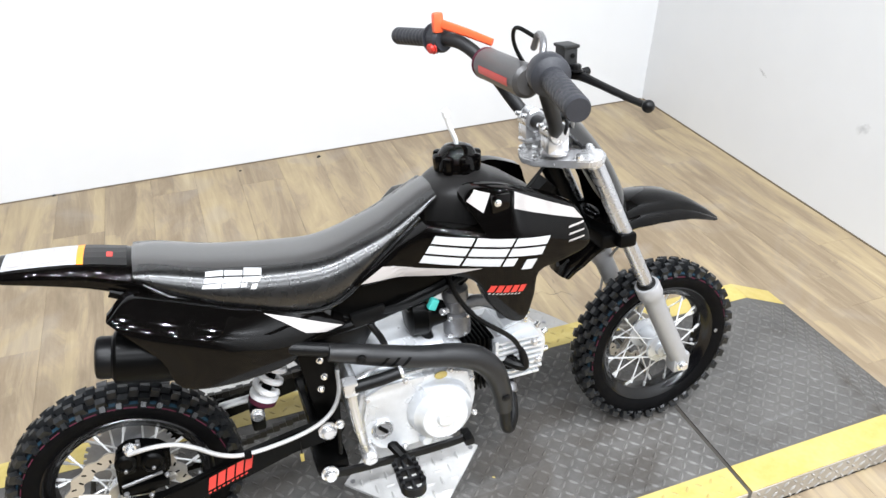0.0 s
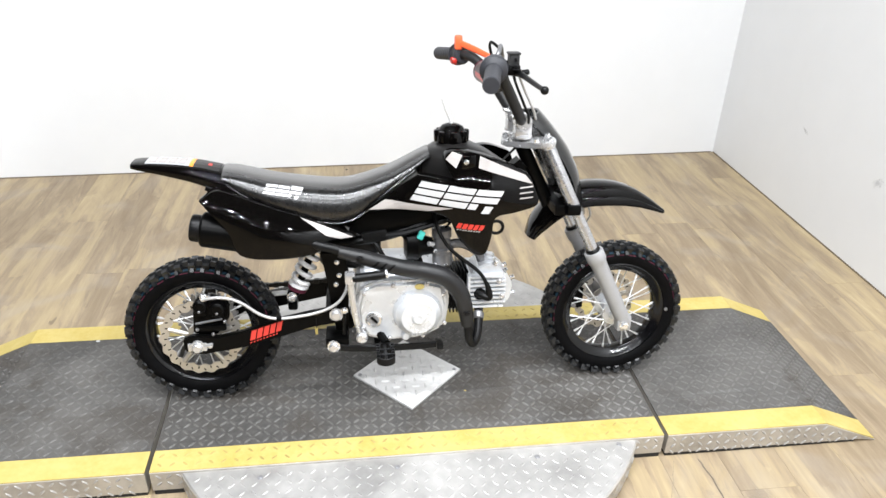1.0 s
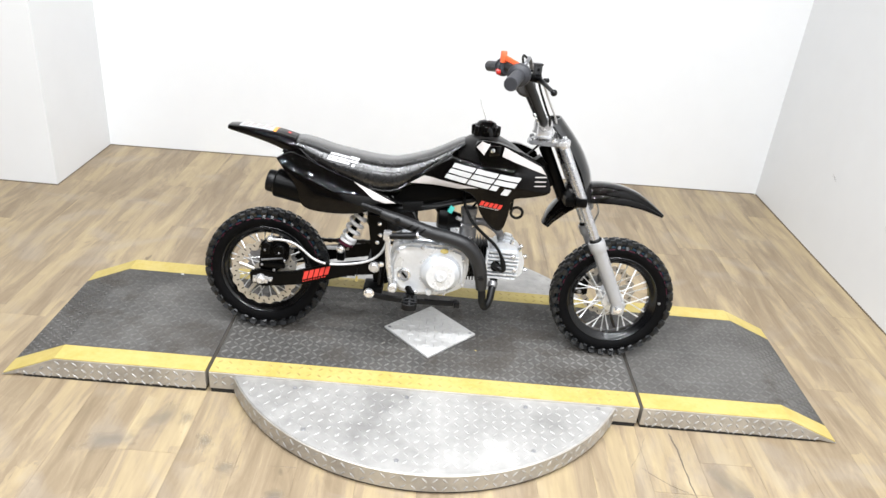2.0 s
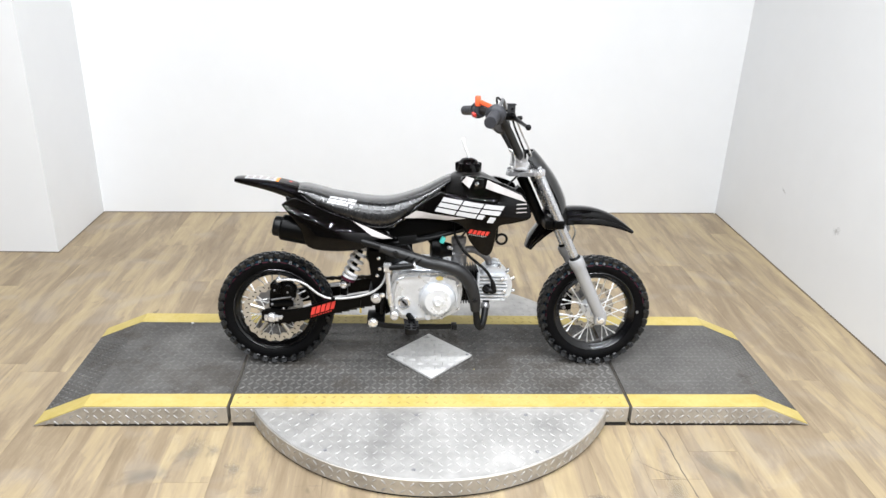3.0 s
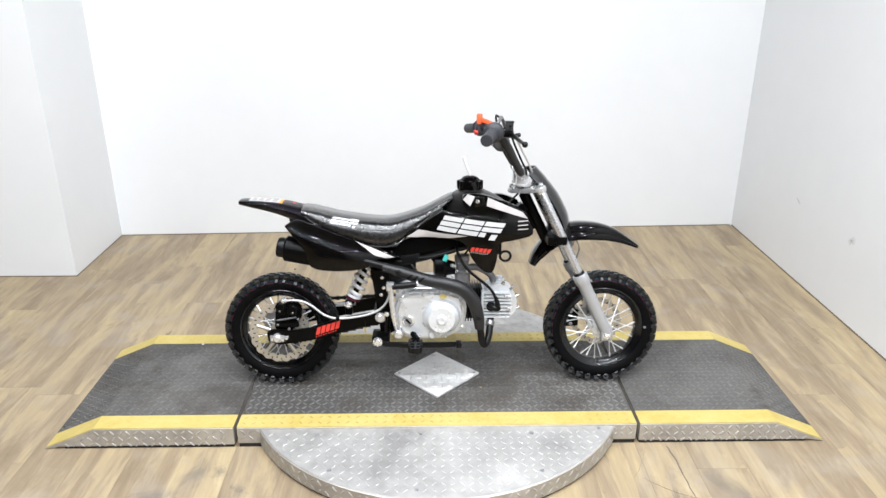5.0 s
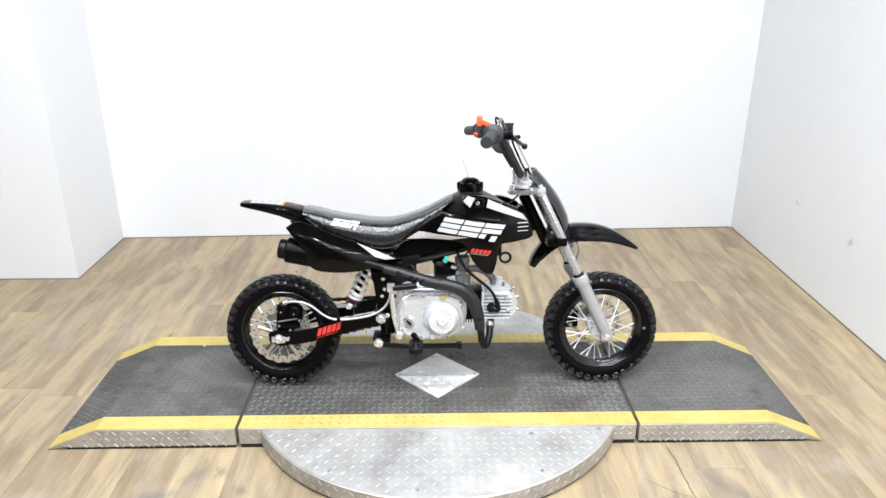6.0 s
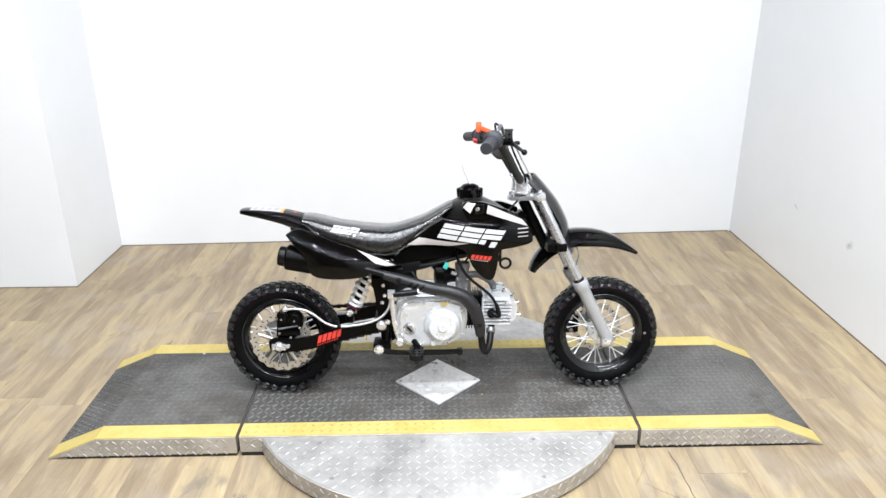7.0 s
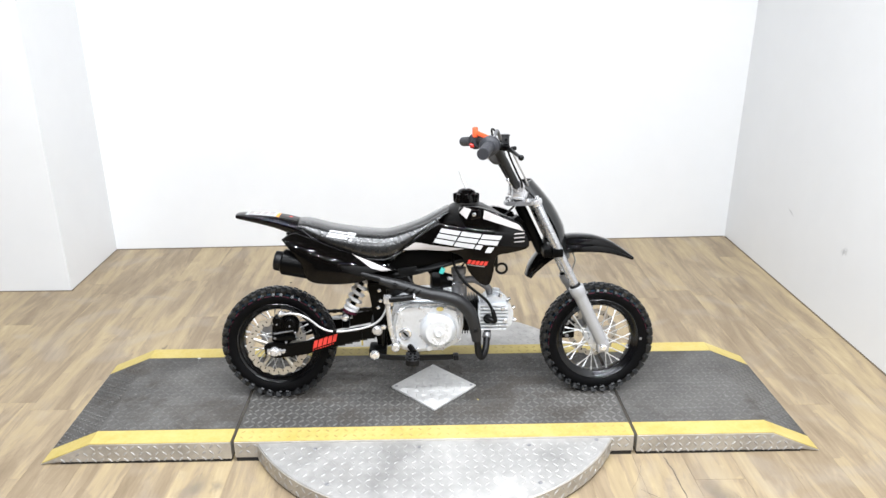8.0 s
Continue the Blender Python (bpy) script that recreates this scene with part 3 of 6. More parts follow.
def turntable():
    thing = base("turntable", pose(0, 0, 0), "round bright tread-plate turntable under the platform", "turntable")
    R, top = 0.612, 0.062
    part("disc", lathe([(0, 0.007), (R - 0.004, 0.007), (R - 0.0005, 0.0085), (R - 0.0005, top - 0.003), (R - 0.003, top), (0, top)], 128, pose(0, 0, 0, 90)), M_TREAD, thing,
         "worn bright tread plate")
    part("rim", lathe([(R - 0.0005, 0.0075), (R + 0.0012, 0.0085), (R + 0.0012, top - 0.004), (R - 0.0005, top - 0.003)], 128, pose(0, 0, 0, 90), close=True), M_TREADDIRT, thing, "dulled tread-plate rim")
    # Solid black ring paints the shade beneath the disc.
    part("gap_shade_ring", lathe([(0, -0.003), (R - 0.004, -0.003), (R - 0.004, 0.0075), (0, 0.0075)], 96, pose(0, 0, 0, 90)), M_DARKGAP, thing, "black ring for the shade in the gap under the disc")
    places = [p for p in lug_places(-R, R, -R, R, lambda x, y: math.hypot(x, y) < R - 0.012 and abs(y) > DECK_Y + 0.008, lambda x: (top - 0.0002, 0.0), 0.0255)]
    lug_field("tread", places, thing, M_TREAD, length=0.0205, width=0.0066, height=0.0016)
    rim = []
    count, s = 150, math.sqrt(0.5)
    for i in range(count):
        a = 2 * math.pi * i / count
        if abs(math.sin(a)) * R < DECK_Y:
            continue
        n, t = Vector((math.cos(a), math.sin(a), 0)), Vector((-math.sin(a), math.cos(a), 0))
        for j in range(2):
            d = 1 if (i + j) % 2 else -1
            rim.append((n * (R + 0.0012) + Vector((0, 0, 0.019 + 0.025 * j)), t * s + Vector((0, 0, s * d)), t * (-s * d) + Vector((0, 0, s)), n))
    lug_field("rim_tread", rim, thing, M_TREAD, length=0.021, width=0.0066)
    for a in (-150, -122, -96, -60, -32, 35, 62, 120, 148):
        rr = 0.575
        part("screw", bolt((rr * math.cos(radians(a)), rr * math.sin(radians(a)), top), (0, 0, 1), 0.005, h=0.003), M_GREY, thing)
    for x in (-0.36, -0.05, 0.28):
        part("screw", bolt((x, -DECK_Y - 0.03, top), (0, 0, 1), 0.005, h=0.003), M_GREY, thing)
    return thing


turntable()


def cover_plate():
    thing = base("cover_plate", pose(0, 0, DECK_Z), "square bright tread-plate cover set cornerwise on the deck", "cover plate")
    bm = box(-0.102, 0.102, -0.102, 0.102, 0.0, 0.0075, 0.0012, m=pose(0, 0, 0, 0, 0, 45))
    part("plate", bm, M_COVER, thing)
    places = lug_places(-0.15, 0.15, -0.15, 0.15, lambda x, y: abs(x) + abs(y) < 0.128, lambda x: (0.0073, 0.0), 0.0255)
    s = math.sqrt(0.5)
    places = [(o, (1, 0, 0) if a.y > 0 else (0, 1, 0), (0, 1, 0) if a.y > 0 else (-1, 0, 0), n) for o, a, c, n in places]
    lug_field("tread", places, thing, M_COVER, length=0.026, width=0.0085, height=0.0034)
    for x in (-0.127, 0.127):
        part("screw", bolt((x, 0, 0.0075), (0, 0, 1), 0.004, h=0.003), M_GREY, thing)
    return thing


cover_plate()


def chip(name, x, y, r, mat, label):
    """A crumb lying on the deck."""
    bm = lathe([(0, 0.002), (r * 0.7, 0.0016), (r, 0), (0, 0)], 7, Matrix.Translation((x, y, DECK_Z + 0.0015)) @ pose(0, 0, 0, 90, 0, 0) @ Matrix.Diagonal((1.0, 1, 0.7, 1)))
    return tagged(part(name, bm, mat, smooth=0), label, "crumb")


chip("paint_chip", 0.143, -0.084, 0.0045, M_YELLOW, "small pale yellow paint chip on the deck")
chip("paper_scrap", -0.853, 0.222, 0.0060, M_WHITE, "tiny white paper scrap on the deck")

def floor_crumb(x, y, r):
    """A dark grain of dirt on the planks."""
    bm = lathe([(0, r * 0.7), (r * 0.7, r * 0.5), (r, 0), (0, 0)], 7, Matrix.Translation((x, y, 0.0002)) @ pose(0, 0, 0, 90, 0, 40) @ Matrix.Diagonal((1.3, 1, 0.8, 1)))
    return tagged(part("dirt_crumb", bm, M_DARKGAP, smooth=0), "tiny dark dirt crumb on the plank floor", "crumb", "dirt crumbs")


for x, y, r in ((-0.775, 1.585, 0.0075), (-0.146, 1.557, 0.0045), (0.152, 1.575, 0.0080), (-0.666, 1.075, 0.0045)):
    floor_crumb(x, y, r)

# Dark strip painted in for the thin gap shadow where wall meets floor.
tagged(part("trim", box(RIGHT_X - 0.003, RIGHT_X, FAR_Y, 1.66, 0.0, 0.005), M_JOINT, smooth=0), "thin dark line of the shaded joint at the foot of the wall", "trim", kind="structure")


tagged(part("trim", box(-1.9, 1.66, -0.003, 0.0, 0.0, 0.0035, m=pose(0, BACK_Y, 0, 0, 0, math.degrees(math.atan(BACK_SLOPE)))), M_JOINT, smooth=0), "thin dark line of the shaded joint at the foot of the wall", "trim", kind="structure")
bm = box(FAR_X, PILLAR_X + 0.003, PILLAR_Y - 0.003, PILLAR_Y, 0.0, 0.0035)
box(PILLAR_X, PILLAR_X + 0.003, PILLAR_Y, 1.55, 0.0, 0.0035, 0.0, bm)
tagged(part("trim", bm, M_JOINT, smooth=0), "thin dark joint line at the foot of the pillar", "trim", kind="structure")


def smudge(name, m, across, along, mat, label, category):
    """A thin stain lying on a surface, as an oval disc."""
    bm = bmesh.new()
    bmesh.ops.create_circle(bm, cap_ends=True, segments=32, radius=1.0)
    ob = part(name, bm, mat, smooth=0)
    ob.matrix_world = m @ Matrix.Diagonal((across, along, 1, 1))
    return tagged(ob, label, category, kind="structure")


for y, z, wide, tall, turn in ((1.005, 0.355, 0.032, 0.008, -24), (0.545, 0.334, 0.034, 0.022, 40)):
    smudge("wall_scuff", pose(RIGHT_X - 0.0006, y, z, 0, -90, 0) @ pose(0, 0, 0, 0, 0, turn), tall, wide, M_WALLRUB, "faint grey rub mark on white wall", "scuff")
for x, y, wide, deep, turn in ((-0.634, -0.413, 0.030, 0.044, 20), (-0.560, -0.495, 0.032, 0.050, 30), (-0.480, -0.585, 0.036, 0.042, 60), (-0.345, -0.660, 0.040, 0.030, 20), (-0.80, -0.52, 0.10, 0.05, 15), (0.66, -0.60, 0.05, 0.13, -10),
                               (0.83, -0.53, 0.06, 0.16, 25), (-0.70, -0.42, 0.05, 0.10, -20), (0.44, -0.62, 0.05, 0.03, 10), (0.93, -0.72, 0.12, 0.07, 40)):
    smudge("floor_smudge", pose(x, y, 0.0007, 0, 0, turn), wide, deep, M_SMUDGE, "greyish stain on the plank floor", "floor mark")


def floor_mark(pts, w):
    """A dark crack or drag mark on the planks."""
    bm = tube([(x, y, 0.0002) for x, y in pts], w, 6, 6, squash=0.12)
    for v in bm.verts:
        v.co += Vector((noise.noise(v.co * 60.0), noise.noise(v.co * 60.0 + Vector((7, 0, 0))), 0)) * 0.004
        v.co.z = max(0.0002, min(0.0007, v.co.z))
    return tagged(part("floor_mark", bm, M_MARK, smooth=0), "dark drag mark on the plank floor", "floor mark", kind="structure")


for pts, w in (([(0.635, -0.314), (0.596, -0.400), (0.562, -0.457)], 0.0020), ([(0.698, -0.313), (0.706, -0.390), (0.707, -0.502), (0.717, -0.626)], 0.0022),
               ([(0.587, -0.457), (0.645, -0.510), (0.706, -0.545)], 0.0022), ([(-0.383, -0.562), (-0.345, -0.560), (-0.310, -0.562)], 0.0018),
               ([(0.541, 0.513), (0.57, 0.518), (0.589, 0.497), (0.625, 0.498), (0.645, 0.472)], 0.0022)):
    floor_mark(pts, w)

# ---------------------------------------------------------------- the motorcycle
LEAN_DEG = 8.0
bike = base("dirt_bike", pose(0, -0.025, DECK_Z + 0.0015, -LEAN_DEG), "small glossy black dirt bike leaning on its stand on the platform", "motorcycle")
RWX, FWX, AXZ = -0.505, 0.541, 0.184
R = (0, -1, 0)


def ring_block(bm, ang, r0, r1, y, wy, wt, c, tilt=0.0):
    """One tread knob: from radius r0 to r1 at the angle, y across, wy wide, wt long."""
    n, t = Vector((math.cos(ang), 0, math.sin(ang))), Vector((-math.sin(ang), 0, math.cos(ang)))
    yv = Vector((0, 1, 0))
    up = (n * math.cos(tilt) + yv * math.sin(tilt)).normalized()
    ac = (yv * math.cos(tilt) - n * math.sin(tilt)).normalized()
    o = c + n * r0 + yv * y
    lo = [bm.verts.new(o + ac * (a * wy / 2) + t * (b * wt / 2)) for a, b in ((-1, -1), (1, -1), (1, 1), (-1, 1))]
    hi = [bm.verts.new(o + up * (r1 - r0) + ac * (a * wy * 0.41) + t * (b * wt * 0.40)) for a, b in ((-1, -1), (1, -1), (1, 1), (-1, 1))]
    bm.faces.new(hi)
    for k in range(4):
        bm.faces.new((lo[k], lo[(k + 1) % 4], hi[(k + 1) % 4], hi[k]))


def knob_mesh(*shape):
    bm = bmesh.new()
    ring_block(bm, 0.0, *shape)
    bmesh.ops.recalc_face_normals(bm, faces=bm.faces[:])
    me = bpy.data.meshes.new("knob")
    bm.to_mesh(me)
    bm.free()
    me.materials.append(M_KNOB)
    return me


O = Vector((0, 0, 0))
KNOBS = {"centre": knob_mesh(0.1745, 0.1868, 0.0, 0.0125, 0.0175, O)}
for tag, s in (("near", -1), ("far", 1)):
    KNOBS["shoulder_" + tag] = knob_mesh(0.1670, 0.1842, s * 0.0205, 0.0125, 0.0185, O, s * 0.42)
    KNOBS["mid_" + tag] = knob_mesh(0.1730, 0.1862, s * 0.0118, 0.0095, 0.0160, O, s * 0.10)
    KNOBS["side_" + tag] = knob_mesh(0.1665, 0.1712, s * 0.0280, 0.0110, 0.0105, O, s * 1.0)


def arc_strip(c, r0, y0, r1, y1, a0, a1, steps):
    """A thin painted line round the side wall, from radius r0 to r1."""
    bm = bmesh.new()
    rows = []
    for i in range(steps + 1):
        a = a0 + (a1 - a0) * i / steps
        n = Vector((math.cos(a), 0, math.sin(a)))
        rows.append([bm.verts.new(c + n * r + Vector((0, y, 0))) for r, y in ((r0, y0), (r1, y1))])
    for a, b in zip(rows, rows[1:]):
        bm.faces.new((a[0], a[1], b[1], b[0]))
    return bm


def wheel(name, x, seed, label):
    """A spoked knobbly wheel about its axle."""
    rng = random.Random(seed)
    top = part(name, lathe([(0.0075, -0.085), (0.0075, 0.085), (0.0, 0.085), (0.0, -0.085)], 12, pose(x, 0, AXZ)), M_CHROME, bike, label)
    c = Vector((x, 0, AXZ))
    m = pose(x, 0, AXZ)
    half = [(0.131, 0.020), (0.138, 0.0260), (0.150, 0.0305), (0.160, 0.0305), (0.1672, 0.0268), (0.1730, 0.0185), (0.1755, 0.007)]
    carcass = [(r, -y) for r, y in half] + half[::-1]
    bm = lathe(carcass, 96, m, close=True)
    part("tyre", bm, M_RUBBER, top, "new knobbly black tyre with moulding lines", 28)
    count, h = 35, math.pi / 35
    for i in range(count):
        a = 2 * math.pi * i / count
        for kind, turn in (("shoulder_near", a), ("shoulder_far", a), ("mid_near", a + h), ("mid_far", a + h), ("side_near", a + (0 if i % 2 else h * 0.4)), ("side_far", a + (0 if i % 2 else h * 0.4)), ("centre", a)):
            ob = new("knob", KNOBS[kind])
            ob.parent = top
            ob.matrix_basis = m @ Matrix.Rotation(-turn, 4, "Y")
    for s in (-1, 1):
        for a0, a1 in [(0.2 + 0.185 * k, 0.345 + 0.185 * k) for k in range(17)]:
            part("tyre_line", arc_strip(c, 0.1618, s * 0.0305, 0.1635, s * 0.0298, a0, a1, 3), M_REDLINE, top, "thin dark red line", 0)
        part("tyre_line", arc_strip(c, 0.1672, s * 0.0276, 0.1705, s * 0.0232, 0.4, 3.4, 40), M_BLUELINE, top, "faint blue line", 0)
    rim = [(0.1345, -0.0265), (0.137, -0.025), (0.1365, -0.0225), (0.130, -0.021), (0.127, -0.016), (0.1195, -0.012), (0.117, 0.0), (0.1195, 0.012), (0.127, 0.016),
           (0.130, 0.021), (0.1365, 0.0225), (0.137, 0.025), (0.1345, 0.0265), (0.1255, 0.022), (0.1225, 0.018), (0.115, 0.0135), (0.1125, 0.0), (0.115, -0.0135), (0.1225, -0.018), (0.1255, -0.022)]
    part("rim", lathe(rim, 72, m, close=True), M_RIM, top, "black anodised rim")
    part("hub", lathe([(0.0, -0.045), (0.016, -0.045), (0.017, -0.036), (0.033, -0.034), (0.034, -0.028), (0.020, -0.024), (0.018, 0.0), (0.020, 0.024), (0.034, 0.028), (0.033, 0.034),
                       (0.017, 0.036), (0.016, 0.045), (0.0, 0.045)], 32, m), M_ALLOY, top, "polished alloy hub")
    for i in range(28):
        s = 1 if i % 2 else -1
        a = 2 * math.pi * (i + 0.5) / 28
        k = 0.62 if (i // 2) % 2 else -0.62
        p = c + Vector((0.030 * math.cos(a + k), s * 0.031, 0.030 * math.sin(a + k)))
        q = c + Vector((0.1155 * math.cos(a), s * 0.006, 0.1155 * math.sin(a)))
        bm = rod(p, q, 0.0017, 6)
        rod(q + (p - q).normalized() * 0.015, q, 0.0028, 6, bm)
        part("spoke", bm, M_SPOKE, top)
    part("valve_cap", rod(c + Vector((0.104, 0.002, -0.03)), c + Vector((0.112, 0.002, -0.033)), 0.004, 8), M_GREY, top)
    return top


def wave_disc(c, r, y, holes, parent, label):
    """A scalloped brake disc with a ring of slots and open spokes."""
    n = 180
    bm = bmesh.new()
    inner = r * 0.785
    loops = []
    for yy in (y - 0.0018, y + 0.0018):
        ro, ri = [], []
        for k in range(n):
            a = 2 * math.pi * k / n
            w = 0.0026 * math.cos(a * 18)
            ro.append(bm.verts.new(c + Vector(((r + w) * math.cos(a), yy, (r + w) * math.sin(a)))))
            ri.append(bm.verts.new(c + Vector(((inner + w) * math.cos(a), yy, (inner + w) * math.sin(a)))))
        loops.append((ro, ri))
    (o0, i0), (o1, i1) = loops
    for k in range(n):
        j = (k + 1) % n
        bm.faces.new((o0[k], o0[j], i0[j], i0[k]))
        bm.faces.new((o1[k], i1[k], i1[j], o1[j]))
        bm.faces.new((o0[k], o1[k], o1[j], o0[j]))
        bm.faces.new((i0[k], i0[j], i1[j], i1[k]))
    for k in range(5):
        a = 2 * math.pi * k / 5 + 0.3
        d = Vector((math.cos(a), 0, math.sin(a)))
        rod(c + d * 0.03 + Vector((0, y, 0)), c + d * (inner + 0.004) + Vector((0, y, 0)), 0.006, 8, bm)
    lathe([(0.022, y - 0.002), (0.036, y - 0.002), (0.036, y + 0.002), (0.022, y + 0.002)], 32, Matrix.Translation(c), bm, True)
    disc = part("brake_disc", bm, M_DISC, parent, label)
    slots = bmesh.new()
    for k in range(holes):
        a = 2 * math.pi * k / holes
        rr = r * (0.915 if k % 2 else 0.86)
        m = Matrix.Translation(c + Vector((rr * math.cos(a), y, rr * math.sin(a)))) @ Matrix.Rotation(-a - (0.6 if k % 2 else 0), 4, "Y")
        box(-0.0042, 0.0042, -0.0021, 0.0021, -0.0020, 0.0020, 0.0014, slots, m)
    part("disc_slots", slots, M_INK, parent, "dark slots through the disc", 0)
    return disc


rear_wheel = wheel("rear_wheel", RWX, 3, "rear wheel with a knobbly tyre, black rim and chrome spokes")
front_wheel = wheel("front_wheel", FWX, 8, "front wheel with a knobbly tyre, black rim and chrome spokes")
wave_disc(Vector((RWX, 0, AXZ)), 0.0965, -0.050, 36, rear_wheel, "wavy steel brake disc with small slots")
wave_disc(Vector((FWX, 0, AXZ)), 0.082, 0.052, 24, front_wheel, "small wavy steel brake disc")
bm = lathe([(0.020, 0.050), (0.072, 0.050), (0.072, 0.054), (0.020, 0.054)], 60, pose(RWX, 0, AXZ), close=True)
for k in range(34):
    ring_block(bm, 2 * math.pi * k / 34, 0.070, 0.077, 0.052, 0.004, 0.008, Vector((RWX, 0, AXZ)))
part("sprocket", bm, M_GREY, rear_wheel)

bm = box(0.436, 0.470, 0.056, 0.088, 0.160, 0.236, 0.007)
box(0.444, 0.478, 0.040, 0.064, 0.168, 0.226, 0.005, bm)
front_caliper = part("front_caliper", bm, M_FRAME, bike, "black front brake caliper")
for z in (0.176, 0.220):
    part("bolt", bolt((0.452, 0.040, z), R, 0.005), M_GREY, front_caliper)
part("caliper_bracket", box(0.462, 0.520, 0.078, 0.090, 0.190, 0.222, 0.003), M_FORK, front_caliper)
part("paint_dot", lathe([(0, 0), (0.0048, 0), (0.0040, 0.0008), (0, 0.001)], 14, aim((0.683, -0.0292, 0.186), R)), M_ZINC, front_wheel, "small pale paint dot")

# ---- swing arm, chain, rear brake
swing = part("swing_arm", prism([(-0.536, 0.164), (-0.538, 0.196), (-0.520, 0.204), (-0.455, 0.198), (-0.400, 0.209), (-0.316, 0.236), (-0.235, 0.252), (-0.170, 0.262), (-0.155, 0.240), (-0.170, 0.219),
                                 (-0.235, 0.212), (-0.300, 0.193), (-0.400, 0.166), (-0.500, 0.152)], -0.094, -0.078), M_FRAME, bike, "black swing arm with a red sticker")
for f in (swing,):
    b2 = bmesh.new()
    b2.from_mesh(f.data)
    bmesh.ops.bevel(b2, geom=b2.edges[:], offset=0.003, segments=2, affect="EDGES")
    b2.to_mesh(f.data)
    b2.free()
    f.data.shade_smooth()
    f.data.set_sharp_from_angle(angle=radians(35))
part("far_arm", prism([(-0.536, 0.166), (-0.536, 0.200), (-0.316, 0.236), (-0.170, 0.262), (-0.170, 0.219), (-0.300, 0.195), (-0.500, 0.156)], 0.078, 0.094), M_FRAME, swing)
part("cross_brace", box(-0.204, -0.184, -0.078, 0.078, 0.222, 0.248, 0.006), M_FRAME, swing)
t_sw = tree_of(swing)
q = slanted_bars(-0.386, 0.176, (0.077, 0.025), (0.004, 0.033), [(0.2 * k, 0.160 + 0.2 * k, 0.24, 1.0) for k in range(5)], 0.05)
part("red_mark", decal(q, t_sw, lift=0.001, cuts=2), M_RED, swing, "row of red slanted bars", 0)
q = slanted_bars(-0.386, 0.176, (0.077, 0.025), (0.004, 0.033), [(0.02 + 0.1 * k, 0.075 + 0.1 * k, 0.02, 0.12) for k in range(9)], 0.05)
part("print_bars", decal(q, t_sw, lift=0.001, cuts=1), M_RED, swing, "row of small print bars", 0)
part("axle_nut", bolt((RWX, -0.094, 0.177), R, 0.0118, h=0.018), M_ALLOYBRIGHT, swing, "bright axle nut")
bm = box(-0.528, -0.484, -0.099, -0.094, 0.165, 0.186, 0.002)
bolt((-0.478, -0.094, 0.176), R, 0.005, bm)
rod((-0.492, -0.096, 0.178), (-0.470, -0.096, 0.181), 0.004, 8, bm)
part("chain_adjuster", bm, M_ALLOYBRIGHT, swing)
part("pivot_bolt", bolt((-0.178, -0.094, 0.243), R, 0.0125, h=0.014), M_ALLOYBRIGHT, swing, "bright swing arm pivot bolt")
chain = part("chain", rod((-0.09, 0.0525, 0.243), (-0.09, 0.0600, 0.243), 0.034, 24), M_CHAIN, bike, "oiled roller chain")
for z0, z1, x1 in ((AXZ + 0.077, 0.281, -0.09), (AXZ - 0.077, 0.205, -0.09)):
    for k in range(34):
        t = k / 33
        x, z = RWX + (x1 - RWX) * t, z0 + (z1 - z0) * t
        part("link", box(x - 0.0062, x + 0.0062, 0.0475 + (0.0015 if k % 2 else 0), 0.0575 - (0.0015 if k % 2 else 0), z - (0.0048 if k % 2 else 0.0064), z + (0.0048 if k % 2 else 0.0064)), M_CHAIN, chain, smooth=0)
part("chain_guard", tube([(-0.40, 0.050, 0.236), (-0.34, 0.050, 0.245), (-0.27, 0.050, 0.249)], 0.006, 8, squash=1.4), M_CLEAR, bike, "pale chain slider")
cal = prism([(-0.519, 0.206), (-0.514, 0.262), (-0.508, 0.292), (-0.488, 0.305), (-0.470, 0.298), (-0.446, 0.293), (-0.430, 0.276), (-0.434, 0.238), (-0.452, 0.228), (-0.458, 0.205), (-0.474, 0.198)], -0.078, -0.056)
bmesh.ops.bevel(cal, geom=cal.edges[:], offset=0.004, segments=2, affect="EDGES")
caliper = part("rear_caliper", cal, M_FRAME, bike, "black rear brake caliper")
bm = box(-0.510, -0.482, -0.090, -0.072, 0.256, 0.292, 0.006)
box(-0.470, -0.440, -0.093, -0.072, 0.246, 0.284, 0.008, bm)
box(-0.512, -0.440, -0.090, -0.076, 0.216, 0.232, 0.004, bm)
part("caliper_body", bm, M_FRAME, caliper)
for x, z, r in ((-0.494, 0.284, 0.0165), (-0.456, 0.274, 0.0180)):
    part("piston_boss", lathe([(0, 0), (r, 0), (r, 0.011), (r - 0.003, 0.0145), (r - 0.006, 0.0155), (r - 0.007, 0.0125), (0, 0.0125)], 24, aim((x, -0.084, z), R)), M_FRAME, caliper, "round black piston boss")
part("bleed_nipple", lathe([(0, 0), (0.0045, 0), (0.0045, 0.006), (0.0028, 0.008), (0.0034, 0.012), (0, 0.013)], 10, aim((-0.474, -0.078, 0.298), (0.2, 0, 1))), M_ZINC, caliper, "small bleed nipple")
part("pad_pin", rod((-0.508, -0.093, 0.240), (-0.446, -0.093, 0.250), 0.0028, 8), M_ZINC, caliper)
part("hose_bolt", bolt((-0.484, -0.084, 0.304), R, 0.0075, h=0.014), M_CHROME, caliper, "bright hose bolt")
for x, z in ((-0.456, 0.266), (-0.496, 0.272), (-0.470, 0.212), (-0.505, 0.226), (-0.440, 0.244)):
    part("bolt", bolt((x, -0.094, z), R, 0.0032), M_ZINC, caliper)
